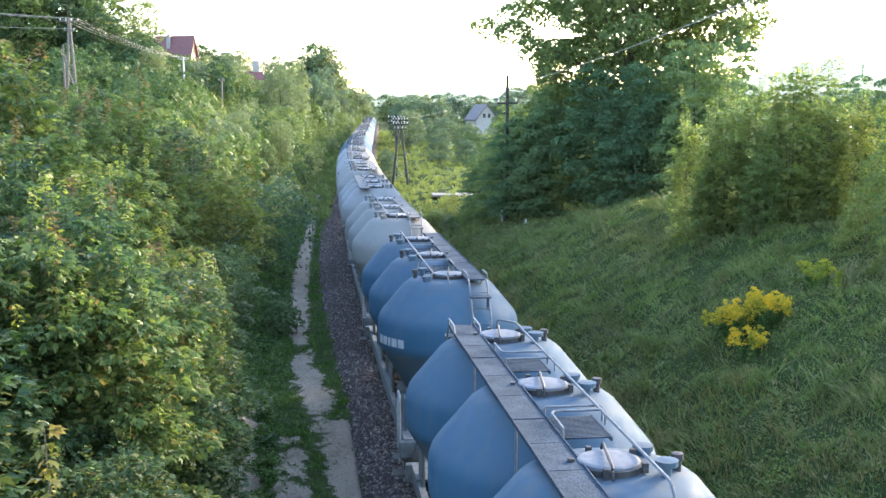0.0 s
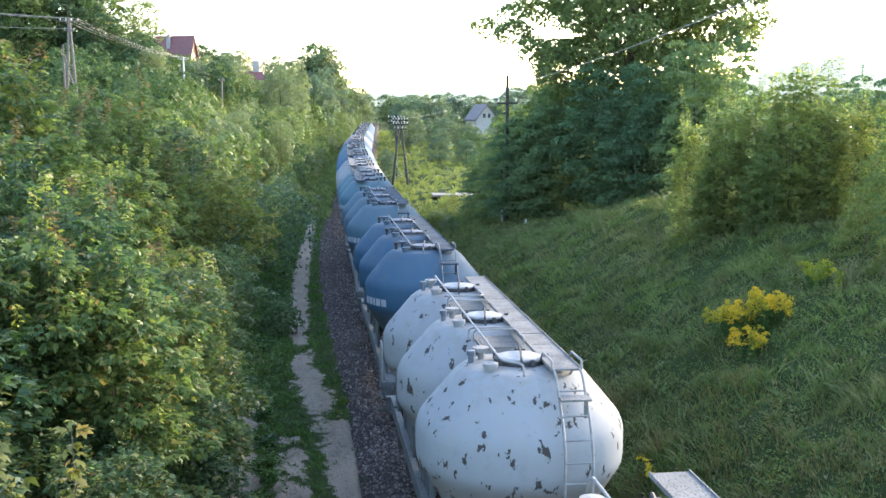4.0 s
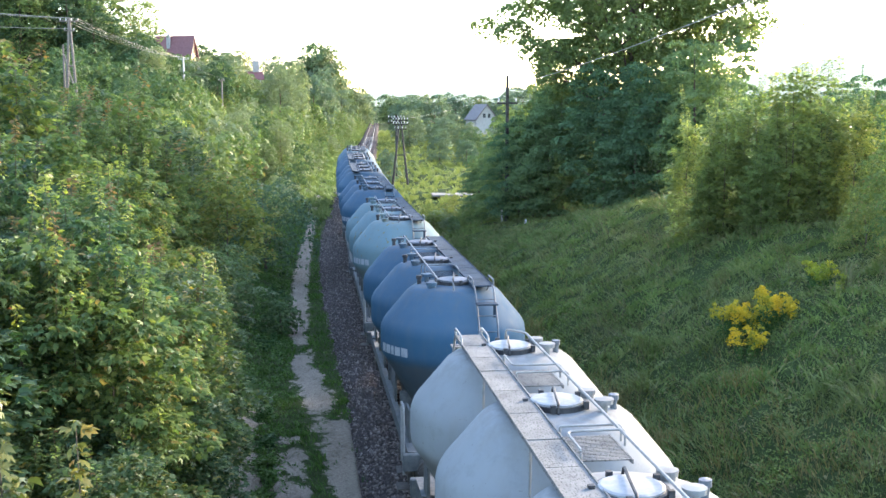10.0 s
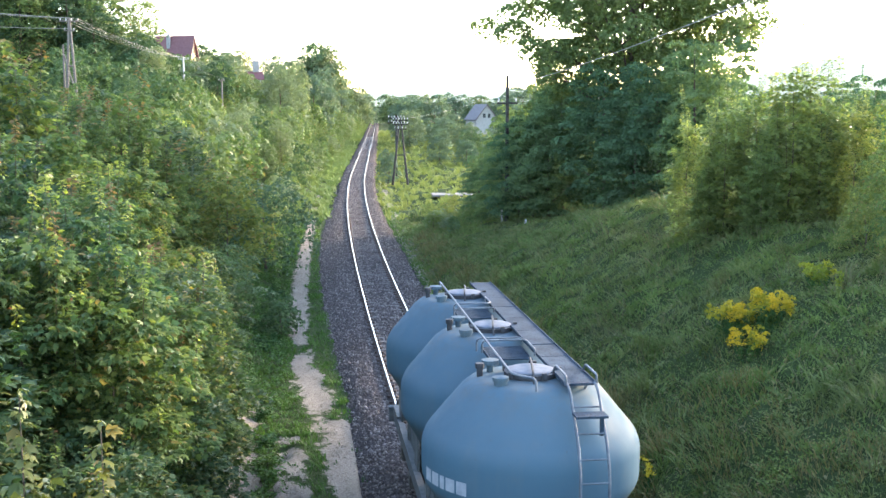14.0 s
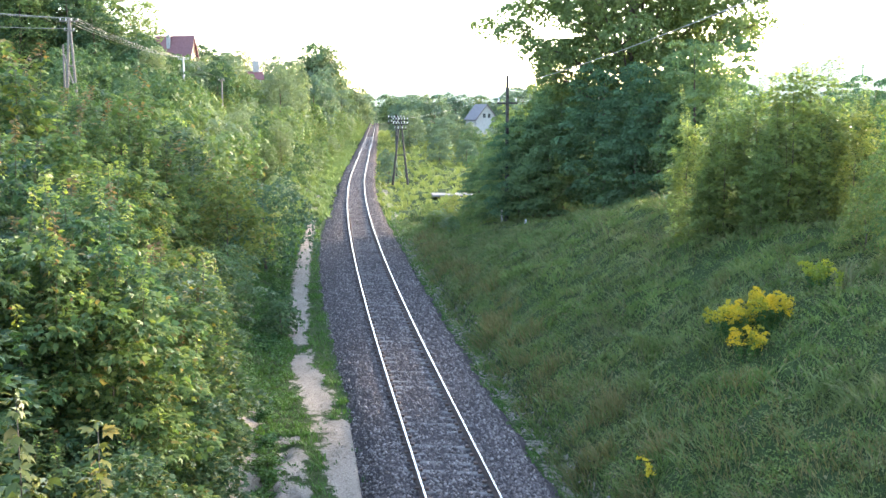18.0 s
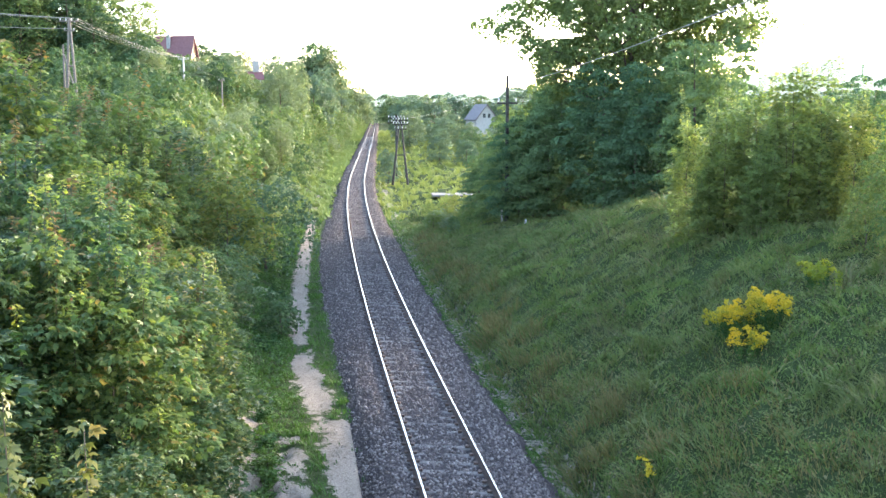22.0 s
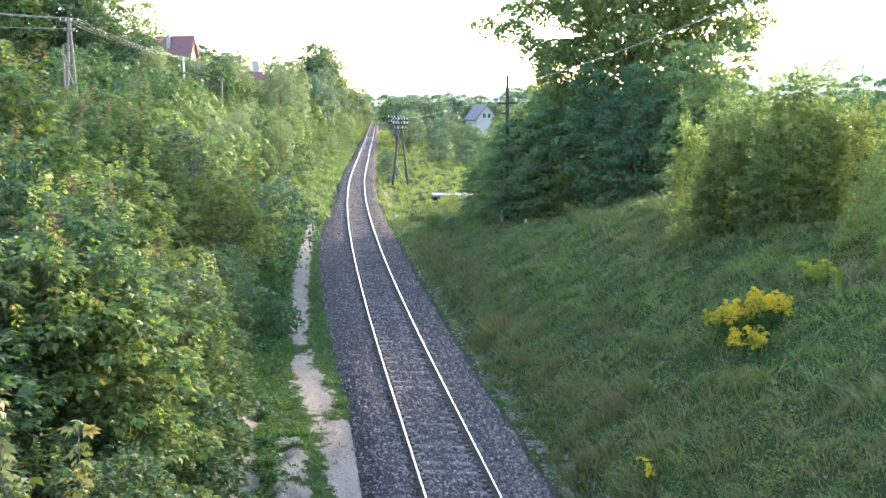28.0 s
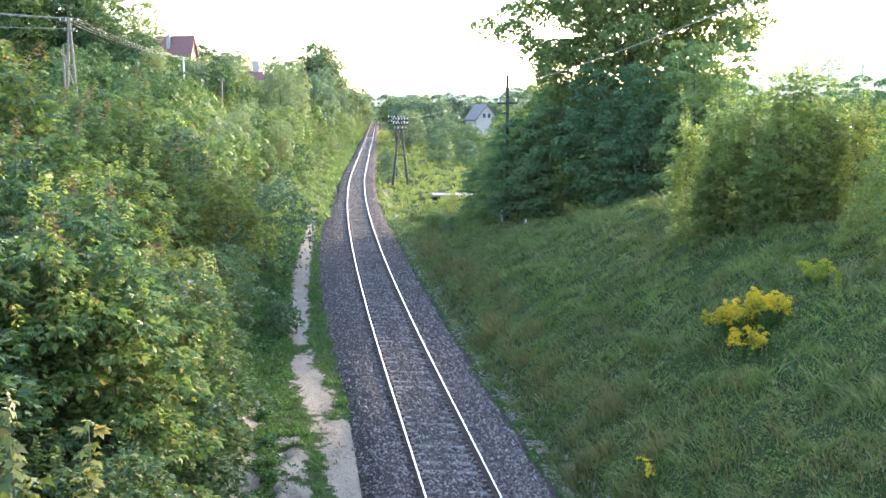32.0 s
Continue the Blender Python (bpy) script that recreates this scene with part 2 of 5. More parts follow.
SLEEPER = k.color(k.mix(1.0, k.ramp(g, [(0.3, (0.1, 0.088, 0.08)), (0.7, (0.19, 0.17, 0.155))]), k.ramp(k.chance(), [(0, 0.85), (1, 1.1)]), "MULTIPLY")).bump(g, 0.3).m


def paint(name, base, worn=0.25, dirt=(0.15, 0.135, 0.115), amount=0.35, chips=None, rough=0.72):
    """Tank paint: dust on top, streaks that run down, stains and chips."""
    k = Mat(name, rough, 0, 0.1)
    dark = tuple(v * 0.82 for v in base)
    sep = k.n("ShaderNodeSeparateXYZ")
    k.link(k.co, sep.inputs[0])
    # every tank has stains of its own
    other = k.n("ShaderNodeVectorMath")
    other.operation = "MULTIPLY_ADD"
    other.inputs[1].default_value, other.inputs[2].default_value = (1, 1, 1), (0, 0, 0)
    far_ = k.n("ShaderNodeVectorMath")
    far_.operation = "SCALE"
    far_.inputs["Scale"].default_value = 60.0
    k.link(k.chance(), far_.inputs[0])
    k.link(k.co, other.inputs[0]).link(far_.outputs[0], other.inputs[2])
    k.co = other.outputs[0]
    c = k.mix(k.noise(1.1, 4), base, dark)
    high = k.n("ShaderNodeMapRange")
    for key, value in (("From Min", 3.16), ("From Max", 3.36)):
        high.inputs[key].default_value = value
    k.link(sep.outputs["Z"], high.inputs["Value"])
    faded = tuple(v * 0.72 + 0.036 for v in base)
    c = k.mix(k.mix(1.0, high.outputs[0], k.ramp(k.noise(1.7, 5), [(0.2, 0.35), (0.75, 0.8)]), "MULTIPLY"), c, faded)
    streak = k.ramp(k.noise(2.6, 5, (1.6, 1.6, 0.22)), [(0.48, 0.0), (0.8, amount * 0.5)])
    c = k.mix(streak, c, dirt)
    crown = k.n("ShaderNodeMapRange")
    for key, value in (("From Min", 3.65), ("From Max", 4.08)):
        crown.inputs[key].default_value = value
    k.link(sep.outputs["Z"], crown.inputs["Value"])
    c = k.mix(k.mix(1.0, crown.outputs[0], k.ramp(k.noise(4.5, 6, rough=0.7), [(0.4, 0.0), (0.7, 0.55)]), "MULTIPLY"), c, tuple(0.7 * v for v in dirt))
    low = k.n("ShaderNodeMapRange")
    for key, value in (("From Min", 2.66), ("From Max", 2.5)):
        low.inputs[key].default_value = value
    k.link(sep.outputs["Z"], low.inputs["Value"])
    c = k.mix(k.mix(1.0, low.outputs[0], k.ramp(k.noise(2.2, 5), [(0.2, 0.35), (0.8, 0.85)]), "MULTIPLY"), c, tuple(0.5 * v + 0.25 * b for v, b in zip(dirt, base)))
    blot = k.ramp(k.noise(3.2, 7, rough=0.7), [(0.54, 0.0), (0.68, worn)])
    c = k.mix(blot, c, tuple(min(1, v * 0.5 + 0.05) for v in base))
    speck = k.ramp(k.noise(13, 6, rough=0.7), [(0.64, 0.0), (0.7, worn)])
    c = k.mix(speck, c, tuple(v * 0.5 for v in dirt))
    if chips:
        ch = k.ramp(k.noise(5.6, 8, (1, 1, 0.6), 0.6), [(0.61, 0.0), (0.63, 1.0)])
        c = k.mix(ch, c, chips)
    k.color(c)
    rg = k.ramp(k.noise(4, 4), [(0.3, rough - 0.08), (0.7, rough + 0.18)])
    k.link(rg, k.b.inputs["Roughness"])
    return k.bump(k.noise(1.4, 3), 0.12, 0.05).m


PAINTS = {
    "blue": (paint("blue tank paint", (0.034, 0.088, 0.144)), "blue"),
    "bright": (paint("bright blue tank paint", (0.046, 0.11, 0.18)), "bright blue"),
    "light": (paint("light blue tank paint", (0.062, 0.119, 0.157), 0.3), "pale blue"),
    "teal": (paint("teal tank paint", (0.058, 0.135, 0.175), 0.35, (0.2, 0.185, 0.15), 0.5), "teal"),
    "worn": (paint("weathered teal paint", (0.125, 0.2, 0.225), 0.5, (0.2, 0.19, 0.15), 0.5, (0.15, 0.145, 0.1)), "weathered grey-green"),
    "white": (paint("white tank paint", (0.235, 0.25, 0.257), 0.5, (0.17, 0.15, 0.125), 0.5), "dusty white"),
    "grey": (paint("grey-white tank paint", (0.2, 0.21, 0.208), 0.5, (0.26, 0.22, 0.17), 0.5), "grey-white"),
    "patchy": (paint("flaking white paint", (0.26, 0.275, 0.285), 0.45, (0.26, 0.21, 0.16), 0.45, (0.05, 0.045, 0.042)), "flaking dirty white"),
}


def plain(name, a, b, rough=0.6, metal=0.0, scale=9, bump=0.15, spec=0.5):
    k = Mat(name, rough, metal, spec)
    g = k.noise(scale, 5)
    return k.color(k.ramp(g, [(0.3, a), (0.7, b)])).bump(g, bump).m


FRAME_DARK = plain("grimy underframe", (0.05, 0.06, 0.065), (0.11, 0.115, 0.115), 0.8)
BOGIE_DARK = plain("greasy bogie steel", (0.035, 0.032, 0.03), (0.08, 0.07, 0.06), 0.75)
TUBE_GREY = plain("galvanised tube", (0.055, 0.07, 0.09), (0.11, 0.13, 0.15), 0.6, 0.0)


def mesh_steel(name, a, b):
    """Expanded steel mesh: small dark openings between pale webs, dusty in patches."""
    k = Mat(name, 0.9, 0, 0.12)
    v = k.n("ShaderNodeTexVoronoi", Scale=34.0)
    mp = k.n("ShaderNodeMapping", Scale=(0.6, 1.2, 1.0))
    k.link(k.co, mp.inputs["Vector"]).link(mp.outputs[0], v.inputs["Vector"])
    holes = k.ramp(v.outputs["Distance"], [(0.18, 0.45), (0.42, 1.0)])
    c = k.mix(1.0, k.ramp(k.noise(3.0, 5), [(0.3, a), (0.7, b)]), holes, "MULTIPLY")
    return k.color(c).bump(v.outputs["Distance"], 0.4, 0.01).m


GRATE_BLUE = mesh_steel("blue-grey steel mesh", (0.018, 0.034, 0.052), (0.04, 0.062, 0.088))
GRATE_GREY = mesh_steel("grey steel mesh", (0.12, 0.122, 0.12), (0.19, 0.19, 0.185))
LID_PALE = plain("dusty white hatch lid", (0.2, 0.21, 0.22), (0.3, 0.31, 0.315), 0.7, 0.0, spec=0.2)
LID = plain("dusty hatch lid", (0.085, 0.1, 0.125), (0.14, 0.16, 0.19), 0.7, 0.0, spec=0.2)
SEAL = plain("dark lid clamps", (0.02, 0.022, 0.025), (0.055, 0.055, 0.06), 0.6, spec=0.2)
MARK = plain("white lettering paint", (0.22, 0.24, 0.27), (0.32, 0.34, 0.36), 0.7, spec=0.1)
HANDRAIL = plain("pale handrail paint", (0.16, 0.168, 0.168), (0.24, 0.24, 0.235), 0.6, spec=0.25)
POLE_WOOD = plain("weathered pole wood", (0.1, 0.085, 0.075), (0.2, 0.175, 0.155), 0.9, 0, 7, 0.4)
POLE_DARK = plain("tarred pole wood", (0.022, 0.02, 0.018), (0.05, 0.044, 0.04), 0.9, 0, 7, 0.4)
CONCRETE = plain("pale concrete", (0.42, 0.41, 0.39), (0.6, 0.58, 0.55), 0.85)
PORCELAIN = plain("white porcelain", (0.4, 0.4, 0.39), (0.5, 0.5, 0.48), 0.3)
ASPHALT = plain("pale asphalt", (0.11, 0.107, 0.104), (0.17, 0.165, 0.16), 0.9, 0, 20)
ROOF_RED = plain("brown-red roof", (0.13, 0.045, 0.045), (0.19, 0.075, 0.07), 0.6, 0, 3)
ROOF_GREY = plain("grey-brown roof", (0.1, 0.085, 0.085), (0.15, 0.13, 0.13), 0.7, 0, 3)
PLASTER = plain("white plaster", (0.27, 0.26, 0.245), (0.36, 0.345, 0.32), 0.85, 0, 3)
TIMBER = plain("brown timber", (0.16, 0.09, 0.05), (0.26, 0.16, 0.1), 0.7, 0, 6)
GLASS = plain("dark window glass", (0.02, 0.025, 0.03), (0.03, 0.035, 0.04), 0.08, 0, 2, 0.0)
WIRE = plain("grey wire", (0.2, 0.19, 0.18), (0.28, 0.27, 0.25), 0.7)
GRASS_BLADE = leaf_material("grass blades", (0.07, 0.122, 0.04), (0.124, 0.188, 0.06), (0.23, 0.28, 0.11), 0.35, (0.26, 0.21, 0.13), 0.6, (0.175, 0.165, 0.085))
GRASS_FRESH = leaf_material("fresh grass", (0.035, 0.085, 0.024), (0.06, 0.125, 0.034), (0.1, 0.17, 0.055), 0.3, None, 0.6)
GRASS_FIELD = leaf_material("meadow grass", (0.1, 0.145, 0.06), (0.14, 0.185, 0.08), (0.2, 0.225, 0.105), 0.35, None, 0.6)
GRASS_DRY = leaf_material("dry grass", (0.09, 0.085, 0.04), (0.16, 0.14, 0.07), (0.26, 0.21, 0.12), 0.3, None, 0.7)

# emission on the far hills takes the place of the bright haze
k = Mat("glowing hazy distance", 1.0)
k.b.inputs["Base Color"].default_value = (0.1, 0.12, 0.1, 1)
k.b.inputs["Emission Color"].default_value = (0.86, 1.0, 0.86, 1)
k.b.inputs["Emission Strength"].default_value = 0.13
DISTANCE_GLOW = k.m


# ---- the ground ----
def steps(*stretches):
    out = []
    for a, b, n in stretches:
        out += [a + (b - a) * i / n for i in range(n)]
    return out + [stretches[-1][1]]


def sand_share(u, y):
    """How bare and sandy the ground is: the cart track with its ruts, and the gravelly ditch."""
    if u > 0:
        return 0.55 * math.exp(-((u - 2.7) / 0.5) ** 2) + 0.15 * math.exp(-((u - 3.4) / 0.4) ** 2)
    w = -u
    ys_ = (14, 23, 28, 31.5, 35, 37, 41, 55, 76, 96, 140, 150)
    mid = np.interp(y, ys_, (2.1, 2.14, 2.37, 2.8, 3.24, 3.25, 3.33, 3.4, 3.2, 3.5, 2.9, 2.9))
    half_w = np.interp(y, ys_, (0.42, 0.42, 0.4, 0.33, 0.2, 0.04, 0.16, 0.24, 0.08, 0.08, 0.0, 0.0))
    s = (1 - ramp(abs(w - mid), half_w * 0.35, half_w + 0.42)) * ramp(half_w, 0.0, 0.1)
    s *= 1 - 0.8 * math.exp(-((y - 29.3) / 0.7) ** 2 - ((w - 2.45) / 0.3) ** 2)
    s = max(s, 0.66 * (1 - ramp(abs(w - 3.45), 0.25, 0.65)) * (1 - ramp(y, 25, 27.5)))
    s = max(s, 0.9 * (1 - ramp(abs(w - 4.65), 0.12, 0.6)) * (1 - ramp(y, 27.5, 31)))
    # ragged edges
    if s > 0.02:
        s += (0.65 * lumps(u, y, 0.8, 31) + 0.55 * lumps(u, y, 0.27, 32)) * (1.2 - s) * 1.4 * (1 - 0.7 * ramp(y, 30, 55))
    return min(1.0, max(0.0, s))

us = steps((-2500, -300, 8), (-300, -60, 14), (-60, -20, 26), (-20, -8, 24), (-8, -5.5, 12), (-5.5, -1.8, 40), (-1.8, 1.9, 4), (1.9, 8, 34), (8, 20, 30), (20, 60, 20), (60, 300, 12), (300, 2500, 8))
ys = steps((-600, -40, 14), (-40, 12, 20), (12, 30, 110), (30, 60, 80), (60, 130, 90), (130, 260, 50), (260, 600, 34), (600, 4500, 16))
gv, sands = [], []
for y in ys:
    for u in us:
        x = track_x(y) + u * math.hypot(1, track_slope(y))
        z = land(u, y) if abs(u) > 1.9 else -0.75
        gv.append((x, y, z))
        sands.append(sand_share(u, y) if 0 < y < 200 and abs(u) < 12 else 0.0)
cols = len(us)
gi = np.arange(len(ys) * cols).reshape(len(ys), cols)
gf = np.stack([gi[:-1, :-1], gi[:-1, 1:], gi[1:, 1:], gi[1:, :-1]], -1).reshape(-1, 4)
me = np_mesh("ground", np.array(gv), gf, GROUND, True)
me.attributes.new("sand", "FLOAT", "POINT").data.foreach_set("value", np.array(sands, dtype=np.float32))
ground = tagged(new("ground", me), "grassy railway cutting with a bare sandy cart track", "ground", kind="structure")

# ---- the track ----
track = thing("railway_track", "single railway track with shiny steel rails on grey ballast", "railway track", kind="structure")


def sweep(shape, y0, y1, step):
    """Verts and quads of a profile of (u, z) swept along the track."""
    n = int((y1 - y0) / step) + 1
    rows = []
    for i in range(n):
        y = y0 + step * i
        m = track_slope(y)
        c = 1 / math.hypot(1, m)
        profile = shape(y) if callable(shape) else shape
        for u, z in profile:
            rows.append((track_x(y) + u * c, y - u * m * c, z))
    kk = len(profile)
    idx = np.arange(n * kk).reshape(n, kk)
    return np.array(rows), np.stack([idx[:-1, :-1], idx[:-1, 1:], idx[1:, 1:], idx[1:, :-1]], -1).reshape(-1, 4)


def ballast_profile(y):
    lw = 0.9 * ramp(y, 20, 55) - 0.95 * ramp(y, 62, 105) + 0.16 * lumps(0, y, 1.7, 6) + 0.08 * lumps(0, y, 0.5, 2)
    return [(-2.05 - lw, -0.62), (-1.75 - 0.8 * lw, -0.4), (-1.55 - 0.4 * lw, -0.23), (-1.3, -0.15), (-1.1, -0.15), (-0.95, -0.165), (-0.62, -0.19), (-0.4, -0.17), (0, -0.155), (0.4, -0.17), (0.62, -0.19), (0.95, -0.165), (1.1, -0.15), (1.3, -0.15), (1.6, -0.23), (2.0 - 0.25 * ramp(y, 55, 100) + 0.1 * lumps(4, y, 1.1), -0.5), (2.45 - 0.45 * ramp(y, 55, 100) + 0.25 * lumps(9, y, 1.4), -0.82)]


bv, bf = sweep(ballast_profile, -380, 430, 0.5)
bv[:, 2] += np.array([0.03 * lumps(x, y, 0.8, 3) for x, y, _ in bv])
bed = part("ballast_bed", np_mesh("ballast_bed", bv, bf, BALLAST, True), None, track, "grey crushed stone ballast")

for side in (-0.7535, 0.7535):
    foot = [(side - 0.07, -0.149), (side - 0.07, -0.138), (side - 0.012, -0.118), (side - 0.012, -0.045), (side - 0.034, -0.036), (side - 0.034, -0.008), (side - 0.026, -0.003), (side - 0.019, -0.0005)]
    foot = foot + [(2 * side - u, z) for u, z in foot[::-1]]
    part("rail", np_mesh("rail", *sweep(foot, -380, 430, 2.0), RUST), None, track, "rusty steel rail")
    head = [(side - 0.019, -0.0005), (side - 0.01, 0.0015), (side + 0.01, 0.0015), (side + 0.019, -0.0005)]
    part("rail_head", np_mesh("rail_head", *sweep(head, -380, 430, 2.0), RAIL_HEAD, True), None, track, "polished running surface of the rail")

bm = bmesh.new()
box(bm, 0, 0, -0.255, 2.5, 0.25, 0.19, bevel=0.03)
sleeper_mesh = mesh_of("sleeper", bm, SLEEPER)
bm = bmesh.new()
for side in (-0.7535, 0.7535):
    for d in (-0.1, 0.1):
        box(bm, side + d, 0, -0.13, 0.09, 0.13, 0.05)
clip_mesh = mesh_of("rail_fastening", bm, RUST)


def on_track(y, z=0.0):
    return Matrix.Translation((track_x(y), y, z)) @ Matrix.Rotation(math.atan(-track_slope(y)), 4, "Z").inverted()


y = 14.0
far_boxes = bmesh.new()
n = 0
while y < 260:
    if n < 290:
        ob = part("sleeper", sleeper_mesh, None, track)
        ob.matrix_basis = on_track(y, 0.035 * random.random() - 0.03)
        if y < 80:
            ob = part("rail_fastening", clip_mesh, None, track)
            ob.matrix_basis = on_track(y)
    else:
        box(far_boxes, 0, 0, -0.255, 2.5, 0.25, 0.19, on_track(y))
    y += 0.617
    n += 1
tagged(part("far_sleepers", far_boxes, SLEEPER, track), kind="stuff")

# loose stones on the bed
rng = np.random.default_rng(4)
octa = np.array([(1, 0, 0), (-1, 0, 0), (0, 1, 0), (0, -1, 0), (0, 0, 1), (0, 0, -1)], float)
octf = np.array([(0, 2, 4), (2, 1, 4), (1, 3, 4), (3, 0, 4), (2, 0, 5), (1, 2, 5), (3, 1, 5), (0, 3, 5)])
ns = 52000
sy = 15 + 135 * rng.random(ns) ** 2.3
su = rng.uniform(-2.7, 2.5, ns)
sz = np.array([np.interp(a, *zip(*ballast_profile(b))) for a, b in zip(su, sy)])
keep = (np.abs(np.abs(su) - 0.7535) > 0.1) & (sz > -0.6) & ((np.abs(np.abs(su) - 0.62) > 0.14) | (rng.random(ns) < 0.6))
su, sy, sz = su[keep], sy[keep], sz[keep]
ns = len(su)
slope = np.array([track_slope(v) for v in sy])
cs = 1 / np.hypot(1, slope)
pos = np.stack([np.array([track_x(v) for v in sy]) + su * cs, sy - su * slope * cs, sz + 0.012], -1)
size = rng.uniform(0.022, 0.05, (ns, 1, 1)) * rng.uniform(0.6, 1.3, (ns, 1, 3))
sv = octa[None] * size * rng.uniform(0.75, 1.25, (ns, 6, 1))
ang = rng.uniform(0, math.tau, ns)
ca, sa = np.cos(ang)[:, None], np.sin(ang)[:, None]
sv = np.stack([sv[..., 0] * ca - sv[..., 1] * sa, sv[..., 0] * sa + sv[..., 1] * ca, sv[..., 2] + 0.3 * sv[..., 0]], -1) + pos[:, None]
sf = (octf[None] + (np.arange(ns) * 6)[:, None, None]).reshape(-1, 3)
tagged(part("ballast_stones", np_mesh("ballast_stones", sv.reshape(-1, 3), sf, STONE), None, track, "loose crushed stones"), kind="stuff")


# ---- plants ----
def leaves(points, outward, size, rng, up=0.45, spread=0.7, fold=0.25, wide=0.62):
    """Folded leaves at points: four verts and two faces each."""
    n = len(points)
    nrm = outward * (1 - up) + np.array([0, 0, up]) + rng.normal(0, spread, (n, 3))
    nrm /= np.linalg.norm(nrm, axis=1, keepdims=True) + 1e-9
    t = rng.normal(0, 1, (n, 3)) + np.array([0, 0, -0.5])
    t -= nrm * (t * nrm).sum(1, keepdims=True)
    t /= np.linalg.norm(t, axis=1, keepdims=True) + 1e-9
    s = np.cross(nrm, t)
    L = size * rng.uniform(0.6, 1.3, (n, 1))
    a = points - t * L * 0.5
    b = points + t * L * 0.5
    m = points - t * L * 0.08
    l = m + s * L * wide * 0.5 + nrm * L * fold * 0.5
    r = m - s * L * wide * 0.5 + nrm * L * fold * 0.5
    v = np.stack([a, l, b, r], 1).reshape(-1, 3)
    i = (np.arange(n) * 4)[:, None]
    f = np.concatenate([i + np.array([[0, 1, 2]]), i + np.array([[0, 2, 3]])], 1).reshape(-1, 3)
    return v, f


def lobed_leaves(points, along, size, rng, droop=0.35, spread=0.35, fine=False):
    """Lobed leaves at points that reach out along a way: three lobes, or five and curled where fine."""
    n = len(points)
    t = along + rng.normal(0, spread * 0.6, (n, 3))
    t[:, 2] -= droop
    t /= np.linalg.norm(t, axis=1, keepdims=True) + 1e-9
    s = np.cross(np.array([0, 0, 1.0]) + rng.normal(0, spread, (n, 3)), t)
    s /= np.linalg.norm(s, axis=1, keepdims=True) + 1e-9
    nrm = np.cross(t, s)
    L = (size * rng.uniform(0.65, 1.25, n))[:, None]
    o = points + t * L * 0.25
    rows = [(0, 0, 0), (0.42, 0.52, -0.1), (0.62, 0.2, 0.03), (1.05, 0, -0.16), (0.62, -0.2, 0.03), (0.42, -0.52, -0.1)]
    if fine:
        half_ = [(0.08, 0.44, -0.22), (0.3, 0.27, -0.06), (0.62, 0.46, -0.3), (0.6, 0.2, -0.06)]
        rows = [(0, 0, 0)] + half_ + [(0.98, 0, -0.42)] + [(a, -b, c) for a, b, c in half_[::-1]]
    v = np.stack([o + t * L * a + s * L * b + nrm * L * c for a, b, c in rows], 1).reshape(-1, 3)
    i = (np.arange(n) * len(rows))[:, None]
    f = np.concatenate([i + np.array([[0, q, q + 1]]) for q in range(1, len(rows) - 1)], 1).reshape(-1, 3)
    return v, f


def join(*pieces):
    vs, fs, k = [], [], 0
    for v, f in pieces:
        vs.append(v)
        fs.append(f + k)
        k += len(v)
    return np.concatenate(vs), np.concatenate(fs)


def shoot_points(rng, roots, ways, length, step):
    """Leaf places in pairs along straight shoots."""
    pts, out = [], []
    for r, w, ln in zip(roots, ways, length):
        for j in range(int(ln / step)):
            p = r + w * (j * step)
            a = j * 1.57 + rng.uniform(-0.4, 0.4)
            for b in (a, a + math.pi):
                pts.append(p)
                out.append((math.cos(b), math.sin(b), 0.15))
    return np.array(pts), np.array(out)


def crown_points(rng, n, lobes, clumps, clump_r, hollow=0.5):
    """Leaf places in clumps on lobes (x, y, z, rx, ry, rz), with the way outward."""
    lobes = np.array(lobes, float)
    weight = lobes[:, 3] * lobes[:, 5]
    pick = rng.choice(len(lobes), clumps, p=weight / weight.sum())
    d = rng.normal(0, 1, (clumps, 3))
    d /= np.linalg.norm(d, axis=1, keepdims=True)
    r = rng.uniform(hollow, 1.06, (clumps, 1))
    cen = lobes[pick, :3] + d * r * lobes[pick, 3:6]
    which = rng.integers(0, clumps, n)
    p = cen[which] + rng.normal(0, clump_r, (n, 3)) * np.array([1, 1, 0.7])
    out = p - lobes[pick[which], :3]
    out /= np.linalg.norm(out, axis=1, keepdims=True) + 1e-9
    return p, out


def lobes_for(rng, h, w, base, count, top=0.3):
    """Lobes of an uneven crown, h high over base, w wide."""
    out = []
    for i in range(count):
        t = (i + rng.uniform(0.1, 0.9)) / count
        reach = w * 0.5 * (math.sin(math.pi * min(1, 0.22 + 0.78 * t * 0.95)) * 0.62 + 0.08)
        a = rng.uniform(0, math.tau)
        r = w * rng.uniform(0.2, 0.33) * (1.1 - top * t)
        out.append((reach * math.cos(a), reach * math.sin(a), base + (h - base) * (0.12 + 0.78 * t), r, r, r * rng.uniform(0.65, 1.0)))
    return out


